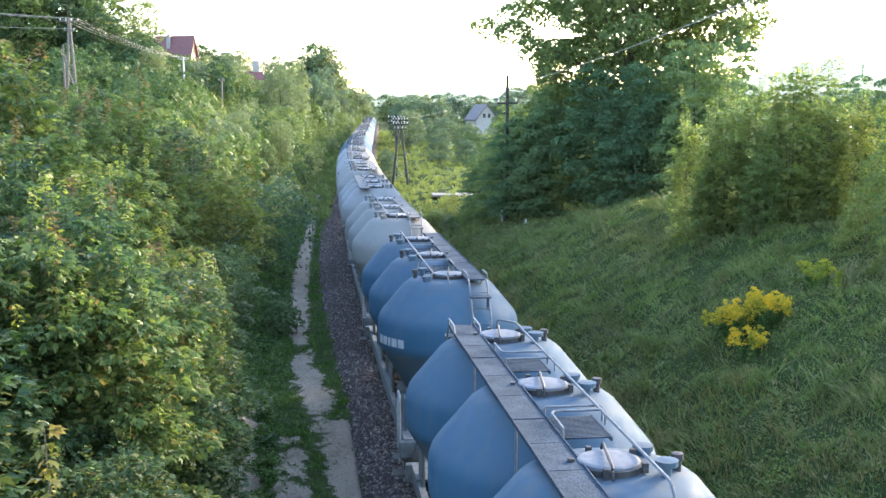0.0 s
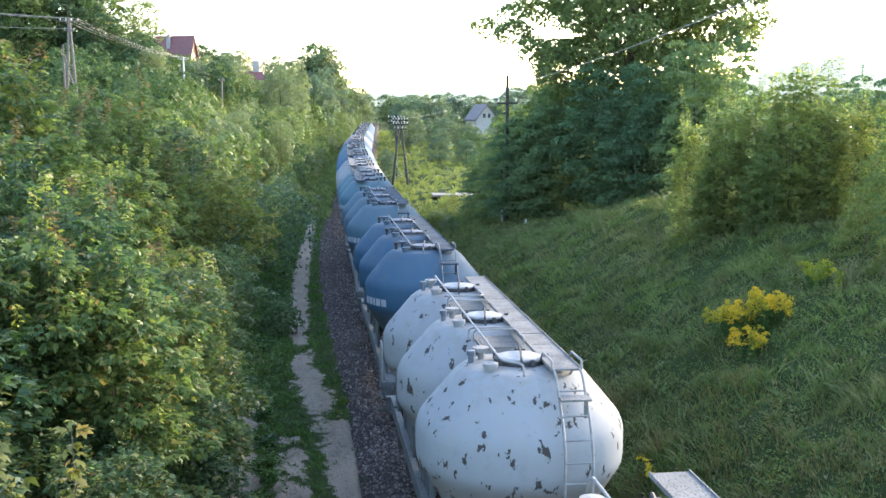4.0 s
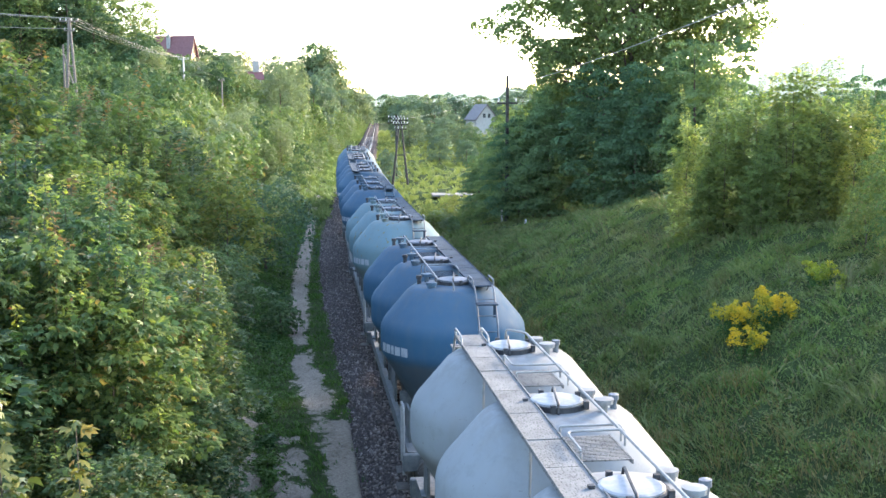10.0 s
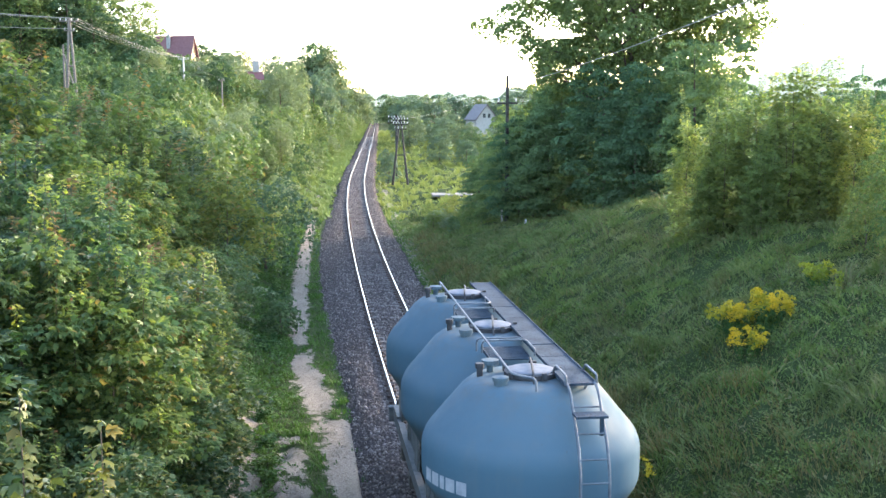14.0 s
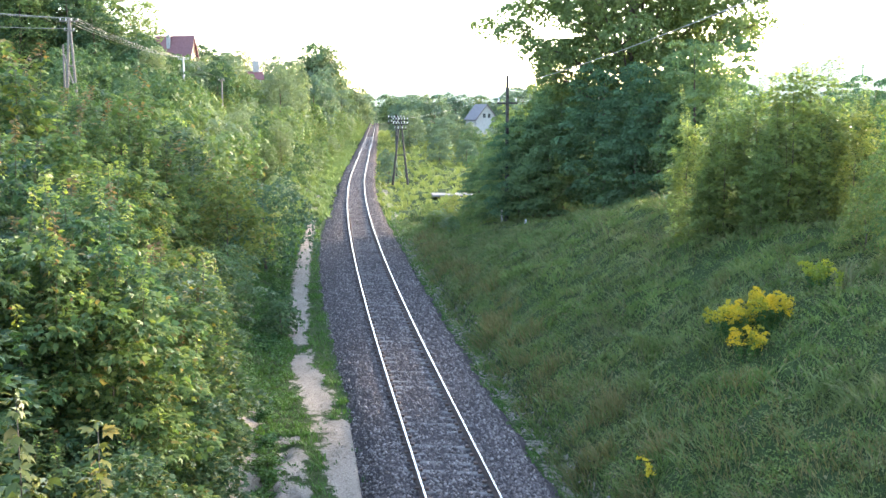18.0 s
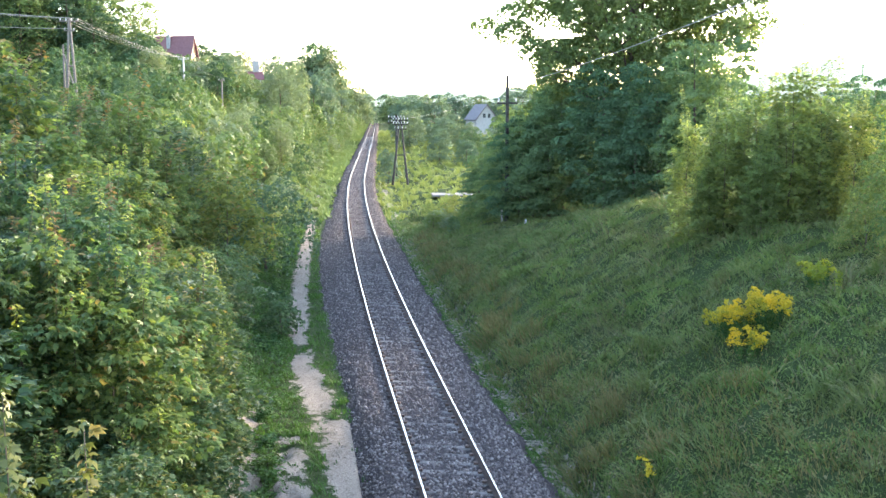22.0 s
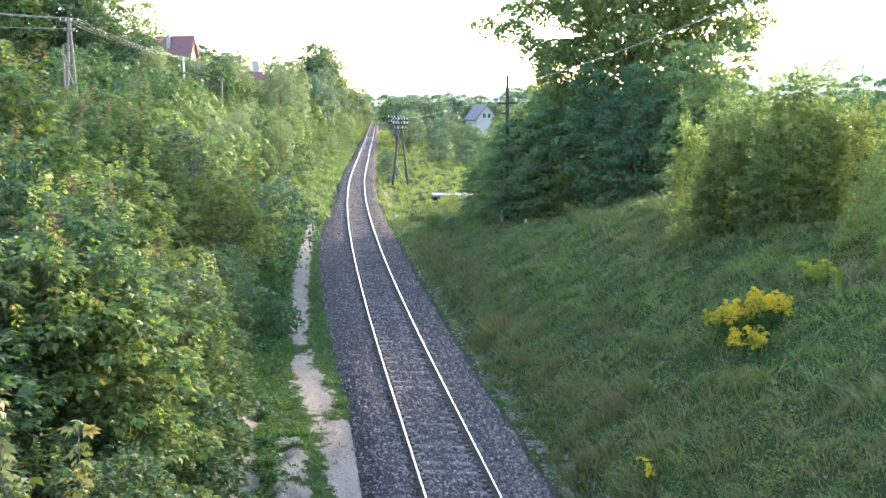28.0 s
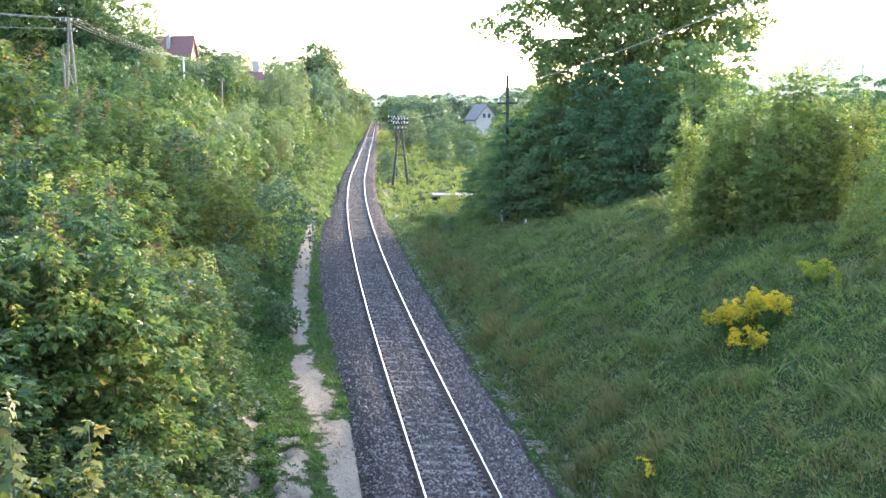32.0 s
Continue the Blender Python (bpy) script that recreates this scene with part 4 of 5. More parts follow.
skyline(((-40, 150, 17, 8), (-37, 146, 15, 6), (-44, 158, 18.5, 9), (-34, 156, 13.5, 6), (-31.5, 158, 14, 6), (-26.8, 186, 14.5, 7)),
        [tall_tree[2], tall_tree[0]], "hillside_tree", "dark green tree on the hillside below the house", "trees of the hillside", (12.3, 8.3))
# most of these far crowns carry the haze in their leaf colour
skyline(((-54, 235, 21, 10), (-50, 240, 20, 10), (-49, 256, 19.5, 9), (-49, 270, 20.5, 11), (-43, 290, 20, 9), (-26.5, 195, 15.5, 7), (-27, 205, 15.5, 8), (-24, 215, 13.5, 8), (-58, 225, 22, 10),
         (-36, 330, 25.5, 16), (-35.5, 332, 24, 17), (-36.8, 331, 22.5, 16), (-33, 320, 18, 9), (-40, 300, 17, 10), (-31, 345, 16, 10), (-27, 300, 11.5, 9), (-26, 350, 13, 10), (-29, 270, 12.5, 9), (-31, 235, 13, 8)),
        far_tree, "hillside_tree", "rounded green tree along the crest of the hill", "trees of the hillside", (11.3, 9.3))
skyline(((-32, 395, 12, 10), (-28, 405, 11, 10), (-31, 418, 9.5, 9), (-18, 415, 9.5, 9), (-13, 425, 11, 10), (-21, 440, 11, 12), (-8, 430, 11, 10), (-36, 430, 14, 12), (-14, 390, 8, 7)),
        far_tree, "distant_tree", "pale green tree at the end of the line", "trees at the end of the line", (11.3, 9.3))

skyline(((27, 92, 8.2, 8), (31, 97, 9.2, 8), (36, 100, 9, 9), (41, 104, 9.6, 10), (34, 85, 7.5, 7), (24, 84, 7.4, 7), (46, 112, 9.5, 10), (21, 96, 8, 8)),
        far_tree, "hedge_tree", "green tree in the hedge behind the bank", "trees of the hedge", (11.3, 9.3))

for x, y, top, width in ((-30.6, 130, 11.4, 4.6), (-28.2, 128, 9.2, 3.6)):
    ob = put(spruce, "spruce_tree", "dark spruce with layered boughs among the scrub", "tree", "spruces on the hillside", x, y)
    ob.scale = (width / 6.5, width / 6.5, (top - ground_at(x, y)) / 12)

# grass on the right bank and beside the track
def blades(n, u0, u1, y0, y1, h0, h1, wide, seed, material, name, lean=0.3, power=1.4, keep=None, tuft=0.11):
    rng = np.random.default_rng(seed)
    m = max(1, n // 9)
    ty, tu = y0 + (y1 - y0) * rng.random(m) ** power, rng.uniform(u0, u1, m)
    own = rng.integers(0, m, n)
    together = rng.normal(0, lean * 1.2, (m, 2))
    ox, oy = rng.normal(0, tuft, n), rng.normal(0, tuft, n)
    yy, uu = ty[own] + oy, tu[own] + ox
    ox, oy = ox / tuft * 0.3, oy / tuft * 0.3
    if keep:
        ok = np.array([keep(a, b) for a, b in zip(uu, yy)])
        uu, yy, ox, oy, own = uu[ok], yy[ok], ox[ok], oy[ok], own[ok]
    n = len(uu)
    base = np.array([(track_x(b) + a * math.hypot(1, track_slope(b)), b, land(a, b) - 0.02) for a, b in zip(uu, yy)])
    patch = np.array([max(0.35, 0.9 + 1.1 * lumps(a, b, 1.3, 2) + 0.5 * lumps(a, b, 0.5, 4)) for a, b in zip(uu, yy)])
    h = rng.uniform(h0, h1, n) * patch
    a = rng.uniform(0, math.tau, n)
    side = np.stack([np.cos(a), np.sin(a), 0 * a], -1) * (wide * rng.uniform(0.6, 1.4, n))[:, None] * (1 + yy / 90)[:, None]
    tilt = rng.normal(0, lean * 0.5, (n, 2)) + together[own] + np.stack([ox, oy], -1) * 1.2 + np.array([-0.3, -0.1])
    tip = base + np.stack([tilt[:, 0] * h, tilt[:, 1] * h, h], -1)
    mid = base + np.stack([tilt[:, 0] * h * 0.35, tilt[:, 1] * h * 0.35, h * 0.6], -1)
    v = np.stack([base - side, base + side, mid + side * 0.8, mid - side * 0.8, tip], 1).reshape(-1, 3)
    i = (np.arange(n) * 5)[:, None]
    f = np.concatenate([i + np.array([[0, 1, 2]]), i + np.array([[0, 2, 3]]), i + np.array([[3, 2, 4]])], 1).reshape(-1, 3)
    return tagged(new(name, np_mesh(name, v, f, material)), kind="stuff")


tagged(blades(150000, 2.7, 15, 13, 80, 0.09, 0.27, 0.013, 1, GRASS_BLADE, "bank_grass", lean=0.75, tuft=0.12), "long rough green grass on the bank", "grass")
tagged(blades(9000, 3.0, 14, 12, 70, 0.2, 0.5, 0.008, 2, GRASS_DRY, "dry_grass"), "dry straw-coloured grass stalks on the bank", "grass")


def herbs(n, u0, u1, y0, y1, h, size, seed, material, name, keep=None):
    """Small broad leaves close over the ground."""
    rng = np.random.default_rng(seed)
    m = n // 14
    ty, tu = y0 + (y1 - y0) * rng.random(m) ** 1.3, rng.uniform(u0, u1, m)
    own = rng.integers(0, m, n)
    yy, uu = ty[own] + rng.normal(0, 0.16, n), tu[own] + rng.normal(0, 0.16, n)
    if keep:
        ok = np.array([keep(a, b) for a, b in zip(uu, yy)])
        yy, uu = yy[ok], uu[ok]
    p = np.array([(track_x(b) + a * math.hypot(1, track_slope(b)), b, land(a, b)) for a, b in zip(uu, yy)])
    p[:, 2] += rng.random(len(p)) ** 1.5 * h * np.array([0.7 + 0.9 * max(0, lumps(a, b, 1.3, 7)) for a, b in zip(uu, yy)])
    up = np.tile(np.array([0.0, 0.0, 1.0]), (len(p), 1))
    return tagged(new(name, np_mesh(name, *leaves(p, up, size, rng, 0.6, 0.45), material)), kind="stuff")


tagged(herbs(110000, 2.9, 14, 14, 75, 0.3, 0.062, 11, GRASS_BLADE, "bank_herbs"), "low broad-leaved herbs among the bank grass", "herbs")
tagged(blades(16000, 3.0, 4.4, 14, 70, 0.22, 0.5, 0.009, 21, GRASS_DRY, "ditch_reeds", tuft=0.2, keep=lambda u, y: lumps(u, y, 1.3, 12) > 0.06), "brownish overhanging grass along the ditch", "grass")
tagged(blades(1800, 4.5, 7.0, 18, 26, 0.15, 0.32, 0.009, 22, GRASS_DRY, "seed_grass", tuft=0.25), "reddish-brown seeding grass on the bank", "grass")
tagged(herbs(5000, 3.0, 12, 14, 60, 0.4, 0.09, 12, GRASS_DRY, "withered_herbs"), "withered brownish herbs on the bank", "herbs")


def verge(u, y):
    return sand_share(u, y) + 0.3 * lumps(u, y, 0.8, 4) < 0.35 and u < -1.75 - 0.8 * ramp(y, 20, 62)


tagged(blades(60000, -6.5, -1.75, 14, 80, 0.05, 0.17, 0.011, 3, GRASS_FRESH, "verge_grass", keep=verge), "short green grass beside the cart track", "grass")
tagged(blades(9000, -3.6, -1.8, 15, 60, 0.04, 0.12, 0.01, 31, GRASS_FRESH, "track_tufts", tuft=0.07, keep=lambda u, y: 0.2 < sand_share(u, y) < 0.9 and lumps(u, y, 0.5, 14) > 0.1), "scattered grass tufts on the sandy cart track", "grass")
tagged(blades(64000, 2.0, 26, 80, 330, 0.2, 0.5, 0.022, 5, GRASS_FIELD, "field_grass", power=1.0), "green grass of the field beyond", "grass")
tagged(blades(9000, 2.0, 3.2, 14, 90, 0.05, 0.2, 0.012, 6, GRASS_FRESH, "ditch_grass", tuft=0.16), "scattered green grass at the edge of the ballast", "grass")
tagged(herbs(16000, -6.2, -3.6, 15, 55, 0.3, 0.1, 13, LEAF_LOW, "verge_herbs", keep=verge), "low green herbs between the cart track and the bushes", "herbs")
tagged(blades(46000, -9.0, -1.9, 78, 425, 0.2, 0.5, 0.03, 7, GRASS_FIELD, "far_verge_grass", power=1.0), "rough green grass along the far line", "grass")
# clods and grit on the cart track
rng = np.random.default_rng(8)
nc = 5200
cy = 15 + 60 * rng.random(nc) ** 1.7
cu = -rng.uniform(1.7, 5.3, nc)
ok = np.array([sand_share(a, b) > 0.45 for a, b in zip(cu, cy)])
cu, cy = cu[ok], cy[ok]
cp = np.array([(track_x(b) + a * math.hypot(1, track_slope(b)), b, land(a, b)) for a, b in zip(cu, cy)])
cv = octa[None] * rng.uniform(0.1, 0.24, (len(cp), 1, 1)) ** 2.2 ** 1.0 * rng.uniform(0.5, 1.2, (len(cp), 6, 1)) * np.array([1.2, 1.2, 0.45]) + cp[:, None]
cf = (octf[None] + (np.arange(len(cp)) * 6)[:, None, None]).reshape(-1, 3)
tagged(new("grit", np_mesh("grit", cv.reshape(-1, 3), cf, GRIT)), "small clods and stones on the sandy track", "stones", kind="stuff")
nd = 1500
dy = 20 + 70 * rng.random(nd)
du = rng.normal(2.75, 0.22, nd)
dp = np.array([(track_x(b) + a * math.hypot(1, track_slope(b)), b, land(a, b) + 0.02) for a, b in zip(du, dy)])
dv = octa[None] * rng.uniform(0.02, 0.07, (nd, 1, 1)) * rng.uniform(0.6, 1.2, (nd, 6, 1)) * np.array([1.3, 1.1, 0.6]) + dp[:, None]
df = (octf[None] + (np.arange(nd) * 6)[:, None, None]).reshape(-1, 3)
tagged(new("ditch_stones", np_mesh("ditch_stones", dv.reshape(-1, 3), df, GRIT)), "pale rubble stones along the ditch", "stones", kind="stuff")
for i in range(90):
    y = prng.uniform(17, 60)
    p = place(-prng.uniform(3.9, 5.6) if y > 30 else -prng.uniform(3.9, 4.4), y)
    put(weed[i % 2], "weed_clump", "low green weeds at the edge of the cart track", "weeds", "weeds by the cart track", p.x, p.y, prng.uniform(0.35, 0.8), 0.6)


# ---- the tank wagons ----
LENGTH, PITCH, SPEED = 12.92, 3.25, 18.17
TANK = [(0, 4.08), (0.4, 4.078), (0.7, 4.06), (0.86, 4.02), (0.97, 3.94), (1.43, 3.39), (1.48, 3.31), (1.515, 3.22), (1.53, 3.12), (1.53, 2.78), (1.52, 2.7), (1.49, 2.62), (1.43, 2.53), (0.62, 1.15), (0.5, 1.0), (0.3, 0.9), (0.3, 0.6), (0, 0.6)]


def arc_mark(bm, a0, a1, z0, z1, r=1.537, n=4):
    """A plain painted bar on the tank's belly, between two angles and heights."""
    rows = []
    for i in range(n + 1):
        a = radians(a0 + (a1 - a0) * i / n)
        rows.append([bm.verts.new((r * math.cos(a), r * math.sin(a), z)) for z in (z0, z1)])
    for p, q in zip(rows, rows[1:]):
        bm.faces.new((p[0], q[0], q[1], p[1]))


def bogie(parent, x):
    frame_ = part("bogie", box(box(bmesh.new(), x, 0.98, 0.55, 2.5, 0.1, 0.22, bevel=0.02), x, -0.98, 0.55, 2.5, 0.1, 0.22, bevel=0.02), BOGIE_DARK, parent, "dark greasy bogie frame")
    part("bolster", box(bmesh.new(), x, 0, 0.62, 0.4, 1.9, 0.24, bevel=0.02), BOGIE_DARK, frame_)
    for dx in (-0.9, 0.9):
        for s in (-1, 1):
            m = Matrix.Translation((x + dx, s * 0.76, 0.46)) @ Matrix.Rotation(radians(90), 4, "X")
            part("wheel", revolve(bmesh.new(), [(0, 0.06), (0.12, 0.06), (0.16, 0.03), (0.36, 0.02), (0.4, 0.06), (0.46, 0.065), (0.46, -0.06), (0.4, -0.06), (0.36, -0.02), (0.12, -0.06), (0, -0.06)], 20, m), RUST, frame_)
            part("axle_box", box(bmesh.new(), x + dx, s * 1.02, 0.47, 0.3, 0.2, 0.3, bevel=0.03), BOGIE_DARK, frame_)


def tank_wagon(colour, lettered):
    skin, word = PAINTS[colour]
    pale = colour in ("white", "grey", "patchy")
    frame_paint = FRAME_DARK
    steel, grate = (HANDRAIL, GRATE_GREY) if pale else (TUBE_GREY, GRATE_BLUE)
    w = thing("tank_wagon", word + " three-tank cement wagon rolling on the track", "railway wagon", "wagons of the train")
    for i in (-1, 0, 1):
        x = i * PITCH
        t = part("tank", revolve(bmesh.new(), TANK, 48, Matrix.Translation((x, 0, 0))), skin, w, word + " conical steel tank", True)
        m = Matrix.Translation((x, 0, 4.070))
        part("hatch_collar", revolve(bmesh.new(), [(0.375, 0), (0.375, 0.075), (0.3, 0.075), (0.3, 0.0)], 20, m), SEAL, t)
        part("hatch_lid", revolve(bmesh.new(), [(0.31, 0.06), (0.33, 0.075), (0.33, 0.095), (0.3, 0.108), (0.18, 0.12), (0.0, 0.124)], 28, m), LID_PALE if pale else LID, t, "dusty pale round lid")
        part("lid_arm", tube(bmesh.new(), soft_path([(x - 0.46, 0.08, 4.090), (x - 0.44, 0.08, 4.230), (x, 0.02, 4.230), (x + 0.42, -0.05, 4.220), (x + 0.5, -0.05, 4.070)]), 0.018, 5), SEAL, t, "dark closing arm over the lid")
        for a in range(5):
            an = a * 1.257 + 0.3
            part("lid_bolt", box(bmesh.new(), x + 0.4 * math.cos(an), 0.4 * math.sin(an), 4.140, 0.06, 0.06, 0.1), SEAL, t)
        part("vent", revolve(bmesh.new(), [(0.045, 0), (0.045, 0.2), (0.065, 0.2), (0.065, 0.27), (0, 0.28)], 10, Matrix.Translation((x - 0.12, -0.7, 3.970))), SEAL if not pale else TUBE_GREY, t)
        part("filler_cap", revolve(bmesh.new(), [(0.09, 0), (0.09, 0.12), (0.11, 0.12), (0.115, 0.18), (0, 0.19)], 14, Matrix.Translation((x + 0.42, -0.5, 3.990))), skin, t)
        part("relief_valve", revolve(bmesh.new(), [(0.05, 0), (0.05, 0.16), (0.12, 0.16), (0.125, 0.22), (0, 0.23)], 12, Matrix.Translation((x - 0.32, -0.52, 4.020))), skin, t)
        for s in (-1, 1):
            part("walkway_bracket", tube(bmesh.new(), [(x + s * 0.6, 0.68, 4.120), (x + s * 0.6, 0.62, 4.010)], 0.018, 5), steel, w)
        for s in (-1, 1):
            part("saddle", box(box(bmesh.new(), x, s * 1.02, 1.3, 1.3, 0.08, 0.5, bevel=0.01), x, s * 0.95, 1.5, 0.16, 0.35, 0.55, bevel=0.01), frame_paint, w)
    # the walkway along the top, in three panels of slats
    for i in (-1, 0, 1):
        x0, x1 = i * PITCH - PITCH / 2 + 0.02, i * PITCH + PITCH / 2 - 0.02
        x0, x1 = max(x0, -4.45), min(x1, 4.1)
        deck = part("walkway_panel", box(bmesh.new(), (x0 + x1) / 2, 0.51, 4.132, x1 - x0, 0.42, 0.012), grate, w, "walkway of steel mesh panels")
        for j in range(3):
            part("mesh_panel", box(bmesh.new(), x0 + (j + 0.5) * (x1 - x0) / 3, 0.51, 4.146, (x1 - x0) / 3 - 0.018, 0.4, 0.016), grate, deck)
        bm = bmesh.new()
        for yy in (0.3, 0.72):
            box(bm, (x0 + x1) / 2, yy, 4.145, x1 - x0, 0.016, 0.05)
        part("walkway_edge", bm, grate, deck)
    # rails beside the lids, and steps over the gaps between the tanks
    part("long_rail", tube(bmesh.new(), soft_path([(-4.38, -0.36, 4.020), (-4.2, -0.36, 4.230), (3.78, -0.36, 4.230), (4.08, -0.1, 4.230), (4.13, -0.1, 4.070)]), 0.019), steel, w)
    for i in (-1, 1):
        part("grab_rail", tube(bmesh.new(), soft_path([(i * 2.28, 0.26, 4.120), (i * 2.28, 0.26, 4.230), (i * 1.6, 0.26, 4.230), (i * 1.6, -0.42, 4.230), (i * 1.6, -0.42, 4.040)]), 0.016), steel, w)
        part("grab_rail", tube(bmesh.new(), soft_path([(i * 1.3, 0.26, 4.120), (i * 1.3, 0.26, 4.200), (i * 1.3, -0.46, 4.200), (i * 1.3, -0.46, 4.000)]), 0.015), steel, w)
        bm = bmesh.new()
        for j in range(18):
            box(bm, i * PITCH / 2 - 0.42 + j * 0.05, -0.05, 4.030, 0.03, 0.62, 0.02)
        box(bm, i * PITCH / 2, 0.26, 4.020, 0.95, 0.02, 0.05)
        box(bm, i * PITCH / 2, -0.36, 4.020, 0.95, 0.02, 0.05)
        part("step_grating", bm, grate, w)
        part("hanging_bar", tube(bmesh.new(), [(i * PITCH / 2 + 0.05, 0.66, 4.120), (i * PITCH / 2 + 0.05, 0.66, 3.2)], 0.018, 5), steel, w)
    for yy in (0.3, 0.72):
        part("end_rail", tube(bmesh.new(), soft_path([(4.1, yy, 4.130), (4.1, yy, 4.270), (3.5, yy, 4.270), (3.35, yy, 4.140)]), 0.018), steel, w)
    # the ladder down one end
    path = [(4.08, 4.16), (4.26, 4.1), (4.76, 3.5), (4.9, 3.15), (4.9, 1.35)]
    for yy in (0.32, 0.7):
        part("ladder_rail", tube(bmesh.new(), soft_path([(xx, yy, zz) for xx, zz in path]), 0.02), steel, w)
    for j in range(9):
        zz = 1.6 + j * 0.29
        xx = np.interp(zz, [p[1] for p in path[::-1]], [p[0] for p in path[::-1]])
        part("rung", tube(bmesh.new(), [(xx, 0.32, zz), (xx, 0.7, zz)], 0.014, 5), steel, w)
    part("ladder_step", box(box(bmesh.new(), 4.6, 0.51, 3.86, 0.24, 0.42, 0.03), 4.62, 0.66, 3.72, 0.03, 0.05, 0.26), grate, w)
    # underframe
    for s in (-1, 1):
        part("side_sill", box(box(box(bmesh.new(), 0, s * 1.18, 1.06, 11.5, 0.03, 0.26), 0, s * 1.13, 1.18, 11.5, 0.12, 0.025), 0, s * 1.13, 0.94, 11.5, 0.12, 0.025), frame_paint, w, "grimy dark side sill")
        for xx in (-PITCH * 1.5, -PITCH / 2, PITCH / 2, PITCH * 1.5):
            part("side_plate", box(bmesh.new(), xx, s * 1.1, 1.5, 0.6, 0.05, 0.75, Matrix.Identity(4), 0.01), frame_paint, w)
        e = s * 5.8
        part("end_beam", box(bmesh.new(), e, 0, 1.05, 0.16, 2.6, 0.34, bevel=0.02), frame_paint, w)
        part("end_platform", box(bmesh.new(), s * 5.3, 0, 1.22, 0.95, 2.4, 0.04), frame_paint, w)
        part("coupling", box(tube(bmesh.new(), [(e, 0, 1.0), (e + s * 0.5, 0, 0.98), (e + s * 0.62, 0, 0.8)], 0.05), e + s * 0.1, 0, 1.0, 0.1, 0.3, 0.3), BOGIE_DARK, w)
        for yy in (-0.875, 0.875):
            m = Matrix.Translation((e, yy, 1.05)) @ Matrix.Rotation(s * radians(90), 4, "Y")
            part("buffer", revolve(bmesh.new(), [(0, 0), (0.13, 0), (0.13, 0.35), (0.09, 0.35), (0.09, 0.58), (0.22, 0.6), (0.22, 0.63), (0, 0.65)], 14, m), BOGIE_DARK, w)
        part("end_handrail", tube(bmesh.new(), soft_path([(s * 5.65, -s * 1.27, 0.75), (s * 5.65, -s * 1.27, 2.1), (s * 5.2, -s * 1.27, 2.1), (s * 5.2, -s * 1.27, 0.9)]), 0.025), HANDRAIL, w, "pale bent handrail")
        for zz in (0.45, 0.78):
            part("foot_step", box(bmesh.new(), s * 5.43, -s * 1.27, zz, 0.42, 0.24, 0.03), BOGIE_DARK, w)
        part("cone_skirt", revolve(bmesh.new(), [(0.9, 1.24), (0.95, 1.24), (0.7, 1.7), (0.66, 1.7)], 20, Matrix.Translation((s * PITCH, 0, 0))), frame_paint, w)
    part("brake_pipe", tube(bmesh.new(), [(-5.2, -0.5, 0.85), (5.2, -0.5, 0.85)], 0.05), BOGIE_DARK, w)
    part("deck", box(bmesh.new(), 0, 0, 1.02, 11.4, 1.6, 0.08), frame_paint, w)
    bogie(w, -3.9)
    bogie(w, 3.9)
    # plain painted bars where the tanks carry a mark, at opposite corners
    if lettered:
        for x, turn in ((PITCH, 0), (-PITCH, 180)):
            at = -78
            for wide in (6.4, 6.4, 3.6, 6.4, 6.4):
                bm = bmesh.new()
                arc_mark(bm, at + turn, at + wide + turn, 2.75, 2.93)
                bmesh.ops.translate(bm, vec=(x, 0, 0), verts=bm.verts)
                part("painted_mark", bm, MARK, w, "white painted mark")
                at += wide + 1.2
    return w


TRAIN = [("blue", 0, 1), ("blue", 1, 1), ("grey", 1, 0), ("white", 0, 0), ("grey", 1, 0), ("patchy", 1, 0), ("patchy", 1, 0), ("blue", 1, 1), ("light", 1, 1),
         ("teal", 0, 1), ("white", 0, 0), ("bright", 0, 1), ("teal", 0, 1), ("blue", 0, 1), ("white", 0, 0), ("blue", 1, 1), ("worn", 1, 1), ("blue", 1, 1),
         ("blue", 0, 1), ("blue", 0, 1), ("light", 1, 1)]
# wagon number 13 (from 0) has its middle at 19.08 m when the clip has run 9 s
built, wagons = {}, []
for i, (colour, ladder_first, lettered) in enumerate(TRAIN):
    if colour in built:
        w = copy_thing(built[colour], Matrix())
    else:
        w = built[colour] = tank_wagon(colour, lettered)
    wagons.append((w, 19.08 + (i - 13) * LENGTH, ladder_first))


def wagon_pose(y, ladder_first):
    a, b = y - 3.9, y + 3.9
    pa, pb = Vector((track_x(a), a, 0)), Vector((track_x(b), b, 0))
    d = (pa - pb if ladder_first else pb - pa).normalized()
    return Matrix.Translation((pa + pb) / 2) @ Matrix.Rotation(math.atan2(d.y, d.x), 4, "Z")


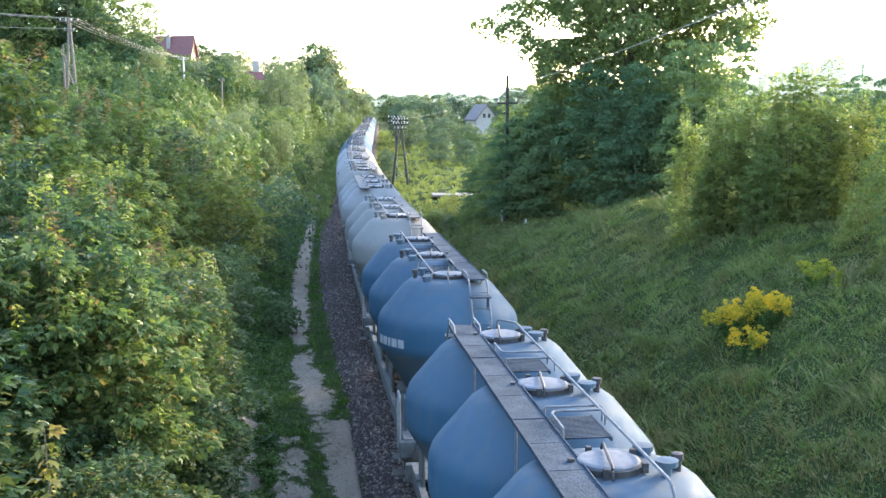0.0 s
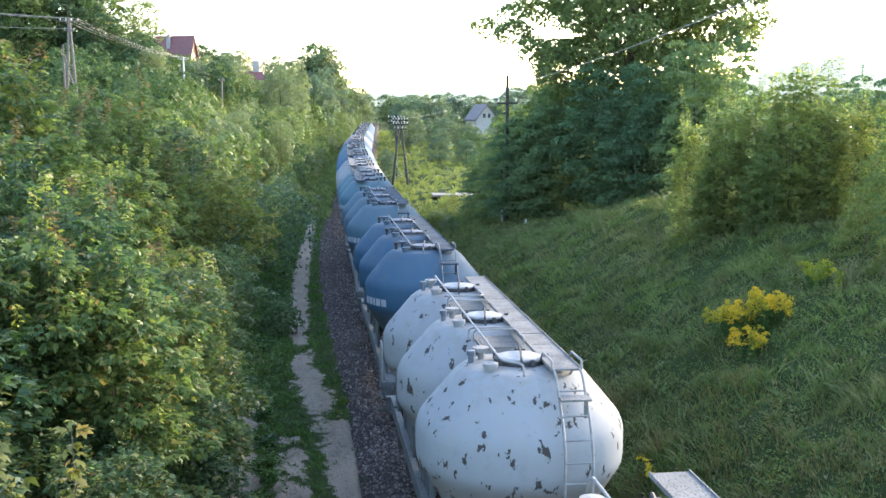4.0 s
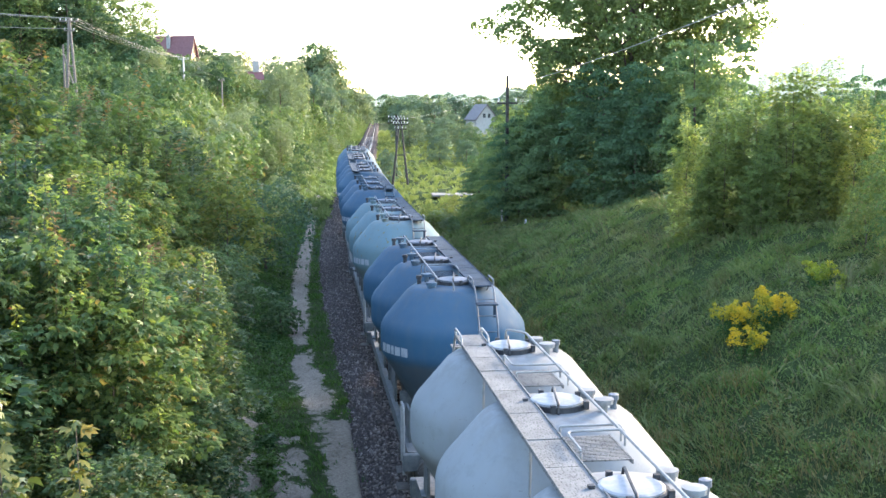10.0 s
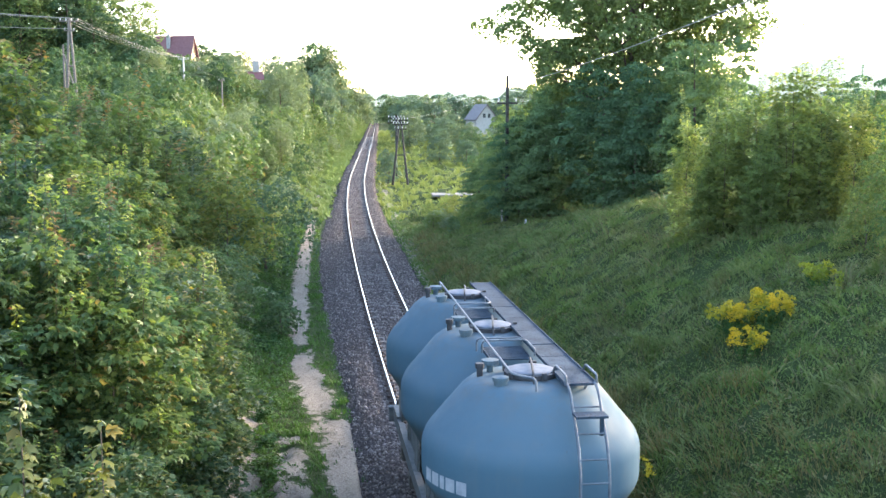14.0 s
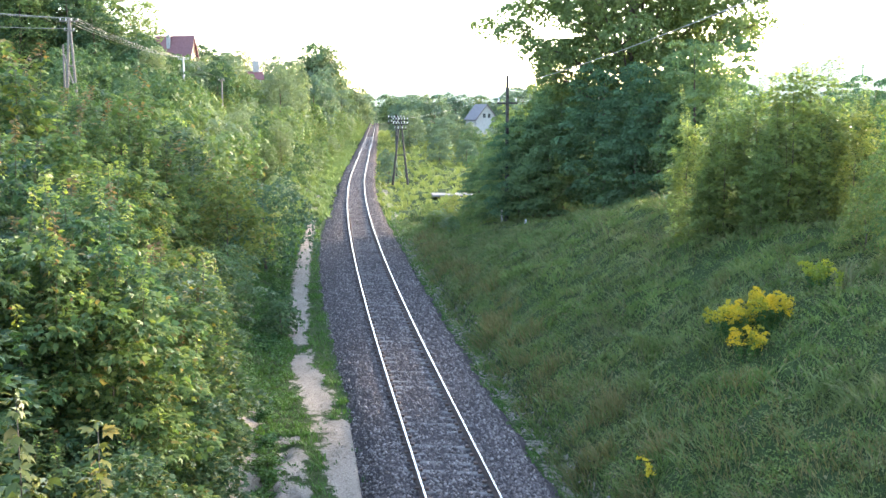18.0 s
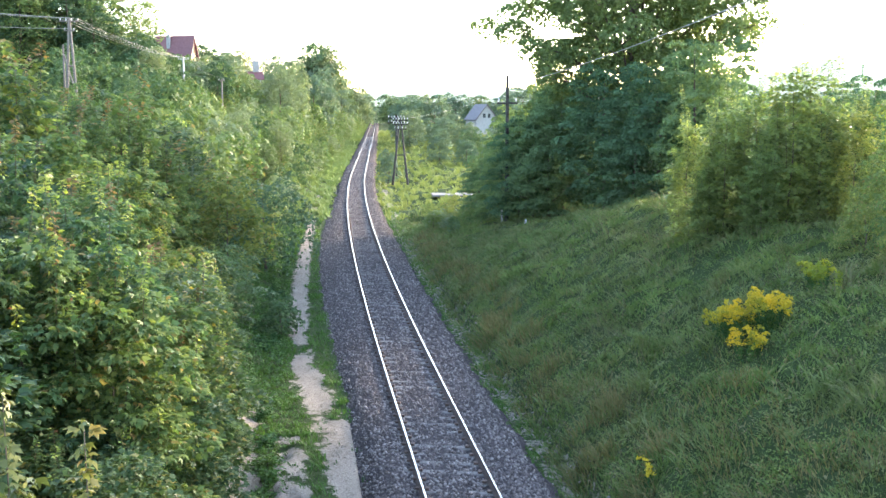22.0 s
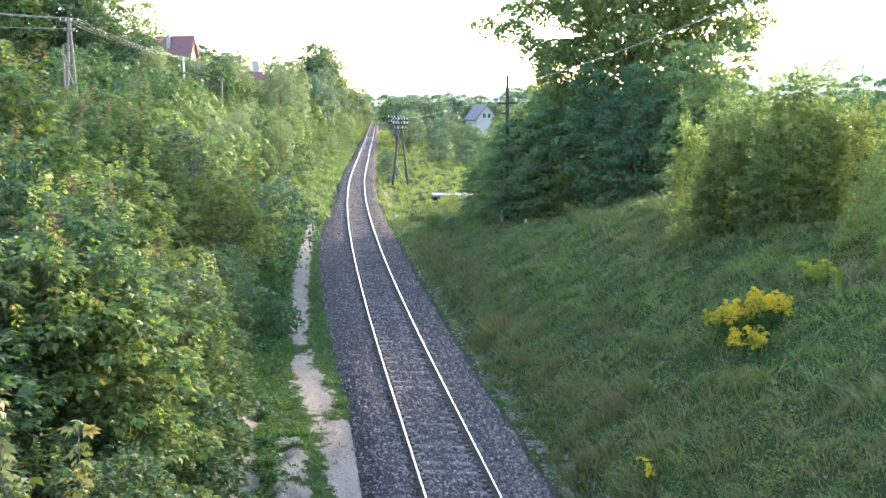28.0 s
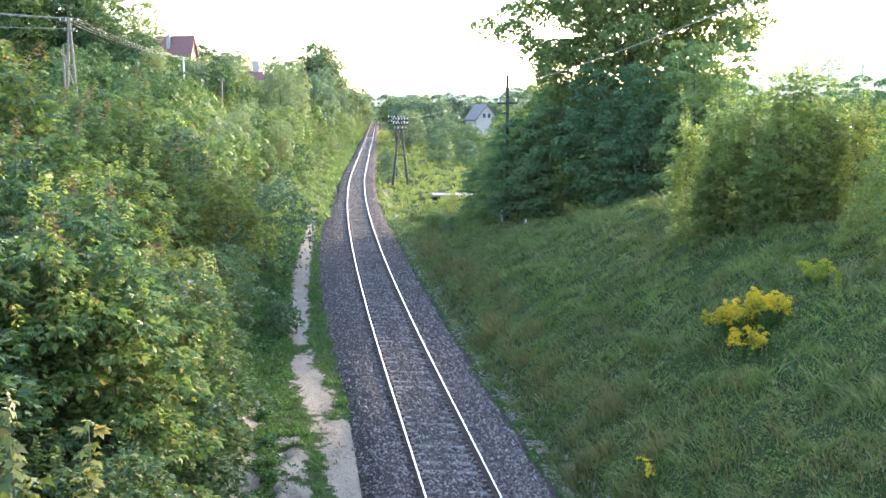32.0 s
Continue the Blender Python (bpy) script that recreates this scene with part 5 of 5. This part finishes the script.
# ---- poles, wires, houses and other fixed things ----
def pole(m_at, h, r, material, name, label, legs=((0, 0),), arms=()):
    """A wooden pole of one or two legs that meet at the top, with cross-arms (height, half length, insulators)."""
    t = thing(name, label, "pole", "poles", m=m_at)
    for dx, dy in legs:
        part("leg", tube(bmesh.new(), [(dx, dy, -0.4), (dx * 0.5, dy * 0.5, h * 0.5), (dx * 0.08, dy * 0.08, h)], [r * 1.15, r, r * 0.8], 8), material, t)
    if len(legs) > 1:
        z = h * 0.42
        part("brace", tube(bmesh.new(), [(legs[0][0] * 0.62, 0, z), (legs[1][0] * 0.62, 0, z)], r * 0.6, 6), material, t)
    for z, half, pins in arms:
        arm = part("cross_arm", box(bmesh.new(), 0, -r, z, 2 * half, 0.1, 0.1, bevel=0.01), material, t)
        for q in range(pins):
            x = -half + 0.08 + q * (2 * half - 0.16) / max(1, pins - 1)
            part("insulator", revolve(bmesh.new(), [(0.02, -0.02), (0.02, 0.08), (0.045, 0.08), (0.05, 0.14), (0.03, 0.17), (0.036, 0.2), (0, 0.22)], 8, Matrix.Translation((x, -r, z + 0.05))), PORCELAIN, arm, "white porcelain insulator")
    return t


def wire(name, a, b, sag, r=0.012):
    a, b = Vector(a), Vector(b)
    pts = [a.lerp(b, i / 14) - Vector((0, 0, sag * 4 * (i / 14) * (1 - i / 14))) for i in range(15)]
    return tagged(new(name, mesh_of(name, tube(bmesh.new(), pts, r, 4), WIRE)), "thin grey overhead wire between poles", "wire", "overhead wires")


pole(pose(-35.75, 110, 8.0, 0, 0, 8), 7.8, 0.13, POLE_WOOD, "power_pole", "weathered two-legged wooden power pole on the bank", ((-0.5, 0), (0.45, 0)), ((7.5, 0.9, 4), (6.6, 0.5, 2)))
pole(pose(-37.1, 112, 8.2), 5.2, 0.11, POLE_WOOD, "old_pole", "short weathered wooden pole with a slanting prop", ((0, 0),))
t = bpy.data.objects["old_pole"]
part("prop", tube(bmesh.new(), [(1.3, 0, -0.3), (0.05, 0, 4.2)], 0.08, 6), POLE_WOOD, t)
pole(pose(-34, 150, 9.5), 4.1, 0.13, CONCRETE, "concrete_pole", "pale concrete power pole below the house", ((0, 0),), ((3.9, 0.7, 3),))
pole(pose(-29.05, 150, 6.6), 4.2, 0.13, POLE_WOOD, "power_pole", "weathered wooden power pole among the scrub", ((0, 0),), ((4.0, 0.4, 2),))
pole(pose(-4.1, 109, 0.3, 0, 0, 4), 5.9, 0.1, POLE_DARK, "telegraph_pole", "dark two-legged telegraph pole with white insulators", ((-0.75, 0), (0.7, 0)), ((5.8, 0.75, 6), (5.4, 0.75, 6), (4.95, 0.6, 4)))
pole(pose(-5.1, 124, 0), 6.4, 0.1, POLE_DARK, "telegraph_pole", "dark telegraph pole with white insulators", ((0, 0),), ((6.1, 0.9, 6), (5.6, 0.9, 6)))
pole(pose(3.5, 62, ground_at(3.5, 62)), 8.1, 0.1, POLE_DARK, "telegraph_pole", "tall dark wooden pole in front of the thicket", ((0, 0),), ((6.6, 0.55, 2),))
for k_, dz in ((-0.8, 0), (-0.3, 0.05), (0.3, 0.05), (0.8, 0)):
    wire("overhead_wire", (-35.75 + k_, 110, 15.75 + dz), (-34 + k_ * 0.7, 150, 13.6), 0.55, 0.014)
    wire("overhead_wire", (-35.75 + k_, 110, 15.75 + dz), (-62 + k_, 92, 18.4 + dz), 0.6, 0.014)
wire("overhead_wire", (-35.75, 110, 14.8), (-62, 92, 17.0), 0.8, 0.02)
wire("overhead_wire", (-34, 150, 13.5), (-29.05, 152, 10.9), 0.4)
wire("overhead_wire", (-34, 150, 13.6), (-30, 185, 13.0), 0.8)
wire("overhead_wire", (3.5, 62, 8.7), (7.6, 18, 10.6), 0.25, 0.012)
wire("overhead_wire", (-3.3, 109, 6.3), (9, 190, 9.3), 0.5, 0.008)

for x, y, h, label in ((3.24, 62, 1.0, "pale concrete marker post on the bank"), (4.26, 58, 0.6, "short yellowish marker post in the grass")):
    p = on_land(x, y)
    ob = tagged(new("marker_post", mesh_of("marker_post", box(bmesh.new(), 0, 0, h / 2 - 0.1, 0.11, 0.11, h + 0.2, bevel=0.015), CONCRETE)), label, "post", "marker posts")
    ob.location = p

bm = bmesh.new()
box(bm, 1.1, 0, 0, 4.2, 2.6, 0.16, bevel=0.03)
slab = tagged(new("road_slab", mesh_of("road_slab", bm, ASPHALT)), "pale grey road slab over the ditch", "road", kind="structure")
slab.matrix_basis = pose(0.0, 98.5, max(ground_at(-0.5, 98.5), ground_at(2, 98.5)) + 0.02, 0, 0, 4)


def house(m_at, w, d, wall_h, roof_h, roof_mat, name, label, wall_mat=None, over=0.4):
    """A gabled house: walls, gable ends, two roof slopes with thickness; its ridge runs along x."""
    t = thing(name, label, "house", m=m_at)
    wall_mat = wall_mat or PLASTER
    bm = bmesh.new()
    v = [bm.verts.new(p) for p in ((-w / 2, -d / 2, -2), (w / 2, -d / 2, -2), (w / 2, d / 2, -2), (-w / 2, d / 2, -2), (-w / 2, -d / 2, wall_h), (w / 2, -d / 2, wall_h), (w / 2, d / 2, wall_h), (-w / 2, d / 2, wall_h), (-w / 2, 0, wall_h + roof_h), (w / 2, 0, wall_h + roof_h))]
    for f in ((0, 1, 5, 4), (2, 3, 7, 6), (1, 2, 6, 9, 5), (3, 0, 4, 8, 7)):
        bm.faces.new([v[i] for i in f])
    part("wall", bm, wall_mat, t)
    ang = math.atan2(roof_h, d / 2)
    ln = math.hypot(roof_h, d / 2) + over
    for s in (-1, 1):
        m = Matrix.Translation((0, 0, wall_h + roof_h + 0.06)) @ Matrix.Rotation(-s * ang, 4, "X") @ Matrix.Translation((0, s * ln / 2, 0))
        slope_ = part("roof", box(bmesh.new(), 0, 0, 0, w + 2 * over, ln, 0.14, m), roof_mat, t)
    return t


h = house(pose(-47.6, 204, 12.6, 0, 0, -14), 6.8, 4.8, 0.6, 6.2, ROOF_RED, "steep_roofed_house", "steep brown-red roofed chalet on the wooded hill", TIMBER)
part("chimney", box(bmesh.new(), -0.9, -0.8, 5.9, 0.6, 0.5, 2.6, bevel=0.02), PLASTER, h, "white chimney")
b = part("balcony", box(bmesh.new(), 4.0, 0, 1.1, 1.2, 3.2, 0.12), TIMBER, h, "timber balcony")
for i in range(4):
    part("balcony_board", box(bmesh.new(), 4.58, 0, 1.35 + i * 0.24, 0.05, 3.2, 0.15), PLASTER, b)
for yy in (-0.6, 0.6):
    wd = part("window", box(bmesh.new(), 3.43, yy, 3.2, 0.06, 0.7, 1.1), GLASS, h)
    part("window_frame", box(bmesh.new(), 3.445, yy, 3.2, 0.05, 0.08, 1.2), PLASTER, wd)
h = house(pose(-43.4, 262, 11.6, 0, 0, 15), 3.6, 3.6, 1.4, 1.6, ROOF_RED, "low_house", "low red-roofed house among the trees")
part("chimney", box(bmesh.new(), 0.6, 0.3, 3.9, 1.5, 1.0, 3.4, bevel=0.03), PLASTER, h, "tall white chimney stack")
h = house(pose(7.4, 220, 3.2, 0, 0, 108), 6.0, 4.2, 1.4, 2.7, ROOF_GREY, "gabled_house", "white gabled house with a grey roof behind trees")
for yy in (-0.5, 0.5):
    wd = part("window", box(bmesh.new(), -3.02, yy, 2.0, 0.08, 0.5, 0.8), GLASS, h)
    part("window_frame", box(bmesh.new(), -3.05, yy, 2.0, 0.05, 0.06, 0.9), PLASTER, wd)

# hills far off; their haze is only the glow of the material
bm = bmesh.new()
cols_ = []
for i in range(121):
    a = radians(-60 + i)
    far = 1900
    x, y = far * math.sin(a), far * math.cos(a)
    deg = -60 + i
    top = 26 + 85 * math.exp(-((deg - 25) / 8.5) ** 2) + 10 * noise.noise((deg * 0.13, 0.3, 0)) + 4 * noise.noise((deg * 0.6, 2, 0))
    cols_.append((bm.verts.new((x, y, -60)), bm.verts.new((x, y, top))))
for a, b in zip(cols_, cols_[1:]):
    bm.faces.new((a[0], a[1], b[1], b[0]))
tagged(new("backdrop", mesh_of("backdrop", bm, DISTANCE_GLOW, True)), "wooded hills far away, their pale haze a glow of the surface", "hills", kind="structure")


# ---- plants that sway ----
def goldenrod(at, stalks, h, spread, seed, label, bloom=None):
    t = thing("goldenrod", label, "wildflower", "goldenrod clumps", m=Matrix.Translation(at))
    rng = np.random.default_rng(seed)
    for i in range(stalks):
        a, r = rng.uniform(0, 6.28), spread * math.sqrt(rng.random())
        hh = h * rng.uniform(0.75, 1.1)
        foot_, tip = Vector((r * 0.5 * math.cos(a), r * 0.5 * math.sin(a), -0.05)), Vector((r * 1.3 * math.cos(a), r * 1.3 * math.sin(a), hh))
        st = part("stalk", tube(bmesh.new(), [foot_, foot_.lerp(tip, 0.6) + Vector((0, 0, 0.08)), tip], [0.008, 0.006, 0.003], 4), GRASS_BLADE, t)
        u_ = rng.random(46)
        p = np.array(foot_)[None] * (1 - u_[:, None] * 0.75) + np.array(tip)[None] * (u_[:, None] * 0.75)
        d = rng.normal(0, 1, (46, 3))
        d /= np.linalg.norm(d, axis=1, keepdims=True)
        part("leaves", np_mesh("leaves", *leaves(p + d * 0.07, d, 0.13, rng, 0.3, 0.5, wide=0.22), LEAF_LOW), None, st)
        sprays = []
        for q in range(5):
            b_, ln_ = rng.uniform(0, 6.28), rng.uniform(0.12, 0.26)
            v_ = rng.random((44, 1))
            way = np.array([math.cos(b_), math.sin(b_), 0.75])
            sprays.append(np.array(tip) + way * v_ * ln_ + np.array([0, 0, -0.16]) * v_ ** 2 + rng.normal(0, 0.022, (44, 3)) + np.array([0, 0, 0.07 * q - 0.22]))
        plume = np.concatenate(sprays)
        n = len(plume)
        tagged(part("plume", np_mesh("plume", *leaves(plume, rng.normal(0, 1, (n, 3)), 0.055, rng, 0.5, 0.6), bloom or BLOSSOM), None, st, "bright yellow flower plume"), kind="stuff")
    return t


gold_left = goldenrod(on_land(6.85, 26.4), 15, 0.8, 0.46, 1, "clump of bright yellow goldenrod on the bank")
gold_right = goldenrod(on_land(7.55, 25.9), 14, 0.82, 0.42, 2, "smaller clump of yellow goldenrod on the bank")
goldenrod(on_land(6.9, 25.2), 8, 0.62, 0.4, 9, "low sprays of goldenrod below the larger clumps")
gold_back = goldenrod(on_land(8.85, 26.5), 9, 0.75, 0.5, 3, "greenish goldenrod not yet in full flower", BUDS)
goldenrod(on_land(4.07, 21.8), 1, 0.6, 0.03, 4, "single spike of yellow flowers in the grass")


def sapling(at, h, seed, label):
    """A thin young maple whose leafy top stands before the lens."""
    t = thing("maple_sapling", label, "sapling", "saplings by the bridge", m=Matrix.Translation(at))
    rng = np.random.default_rng(seed)
    part("stem", tube(bmesh.new(), [(0, 0, -0.3), (0.05, 0, h * 0.5), (0, 0, h)], [0.03, 0.012, 0.003], 6), BARK, t)
    roots, ways, ln = [np.array([0.0, 0.0, h - 0.98])], [np.array([0, 0, 1.0])], [1.12]
    for i in range(5):
        a = i * 2.3
        roots.append(np.array([0, 0, h - 0.55 - 0.16 * i]))
        ways.append(np.array([math.cos(a) * 0.75, math.sin(a) * 0.75, 0.65]))
        ln.append(0.25 + 0.06 * i)
    p, o = shoot_points(rng, roots, ways, ln, 0.06)
    p2, o2 = shoot_points(rng, roots, ways, ln, 0.075)
    part("crown", np_mesh("crown", *join(lobed_leaves(p, o, 0.085, rng, 0.4, 0.45, True), lobed_leaves(p2, o2[:, [1, 0, 2]], 0.075, rng, 0.45, 0.5, True)), LEAF_AUTUMN), None, t, "yellow-green maple leaves")
    q = np.array([0, 0, h - 2.3]) + rng.normal(0, 1, (400, 3)) * np.array([0.3, 0.3, 0.45])
    d = rng.normal(0, 1, (400, 3)) * np.array([1, 1, 0.3])
    part("lower_leaves", np_mesh("lower_leaves", *lobed_leaves(q, d, 0.1, rng, 0.3, 0.4, True), LEAF_MAPLE), None, t)
    return t


SAPS = []
for x, y, top, seed, label in ((-1.8, 5.5, 6.25, 5, "thin young maple with yellowing leaves by the bridge"), (-2.24, 5.6, 6.39, 6, "second thin young maple with yellowing leaves by the bridge")):
    p = on_land(x, y)
    SAPS.append((sapling(p, top - p.z, seed, label), p, top - p.z))


# how far the wind and the train's draught push the sapling tops, in metres to the right
GUSTS = [(0, -0.2), (0.5, 0.0), (1, 0.12), (1.5, -0.02), (2, -0.135), (2.5, -0.05), (3, 0.05), (3.5, 0.02), (4.4, -0.1), (5.0, -0.05), (5.5, 0.05), (6.0, -0.56), (6.5, -0.6), (7.0, -0.36), (7.5, -0.08), (8.0, 0.15), (8.5, 0.0), (9.0, -0.11),
         (10.0, -0.04), (11.0, -0.09), (12.0, -0.09), (13.0, -0.1), (14.0, 0.085), (16.0, 0.05), (18.0, 0.07), (20.0, 0.0), (22.0, 0.0), (25.0, -0.02), (28.0, -0.03), (30.0, 0.0), (32.0, 0.025)]
# lean of the goldenrod in degrees: to the right, and forward
LEANS = [(0, -3, 0), (1, -4, 0), (2, 0, 2), (3, -5, 0), (3.5, -2, 2), (5, 4, 4), (6, 5, 0), (7, -3, 2), (8, 12, 8), (9, 6, 20), (10, 14, 2), (11, 12, 16), (12, 4, 15), (13, 10, 18), (14, 8, 12), (15.5, 4, 5), (17, 2, 2),
         (19, 1, 3), (20, -3, 1), (22, -1, 2), (25, -3, 1), (28, -2, 2), (32, -3, 1)]


def motions():
    for w, y9, ladder_first in wagons:
        walk(w, [(0.5 * j, wagon_pose(y9 - SPEED * (0.5 * j - 9.0), ladder_first)) for j in range(65)])
    for t, p, h in SAPS:
        walk(t, [(s, Matrix.Translation(p) @ Matrix.Rotation(push / h, 4, "Y")) for s, push in GUSTS])
    for t, share in ((gold_left, 1.0), (gold_right, 0.7), (gold_back, 0.5)):
        at = t.matrix_basis.translation.copy()
        walk(t, [(s, Matrix.Translation(at) @ Matrix.Rotation(radians(side * share), 4, "Y") @ Matrix.Rotation(radians(-back * share), 4, "X")) for s, side, back in LEANS])


motions()
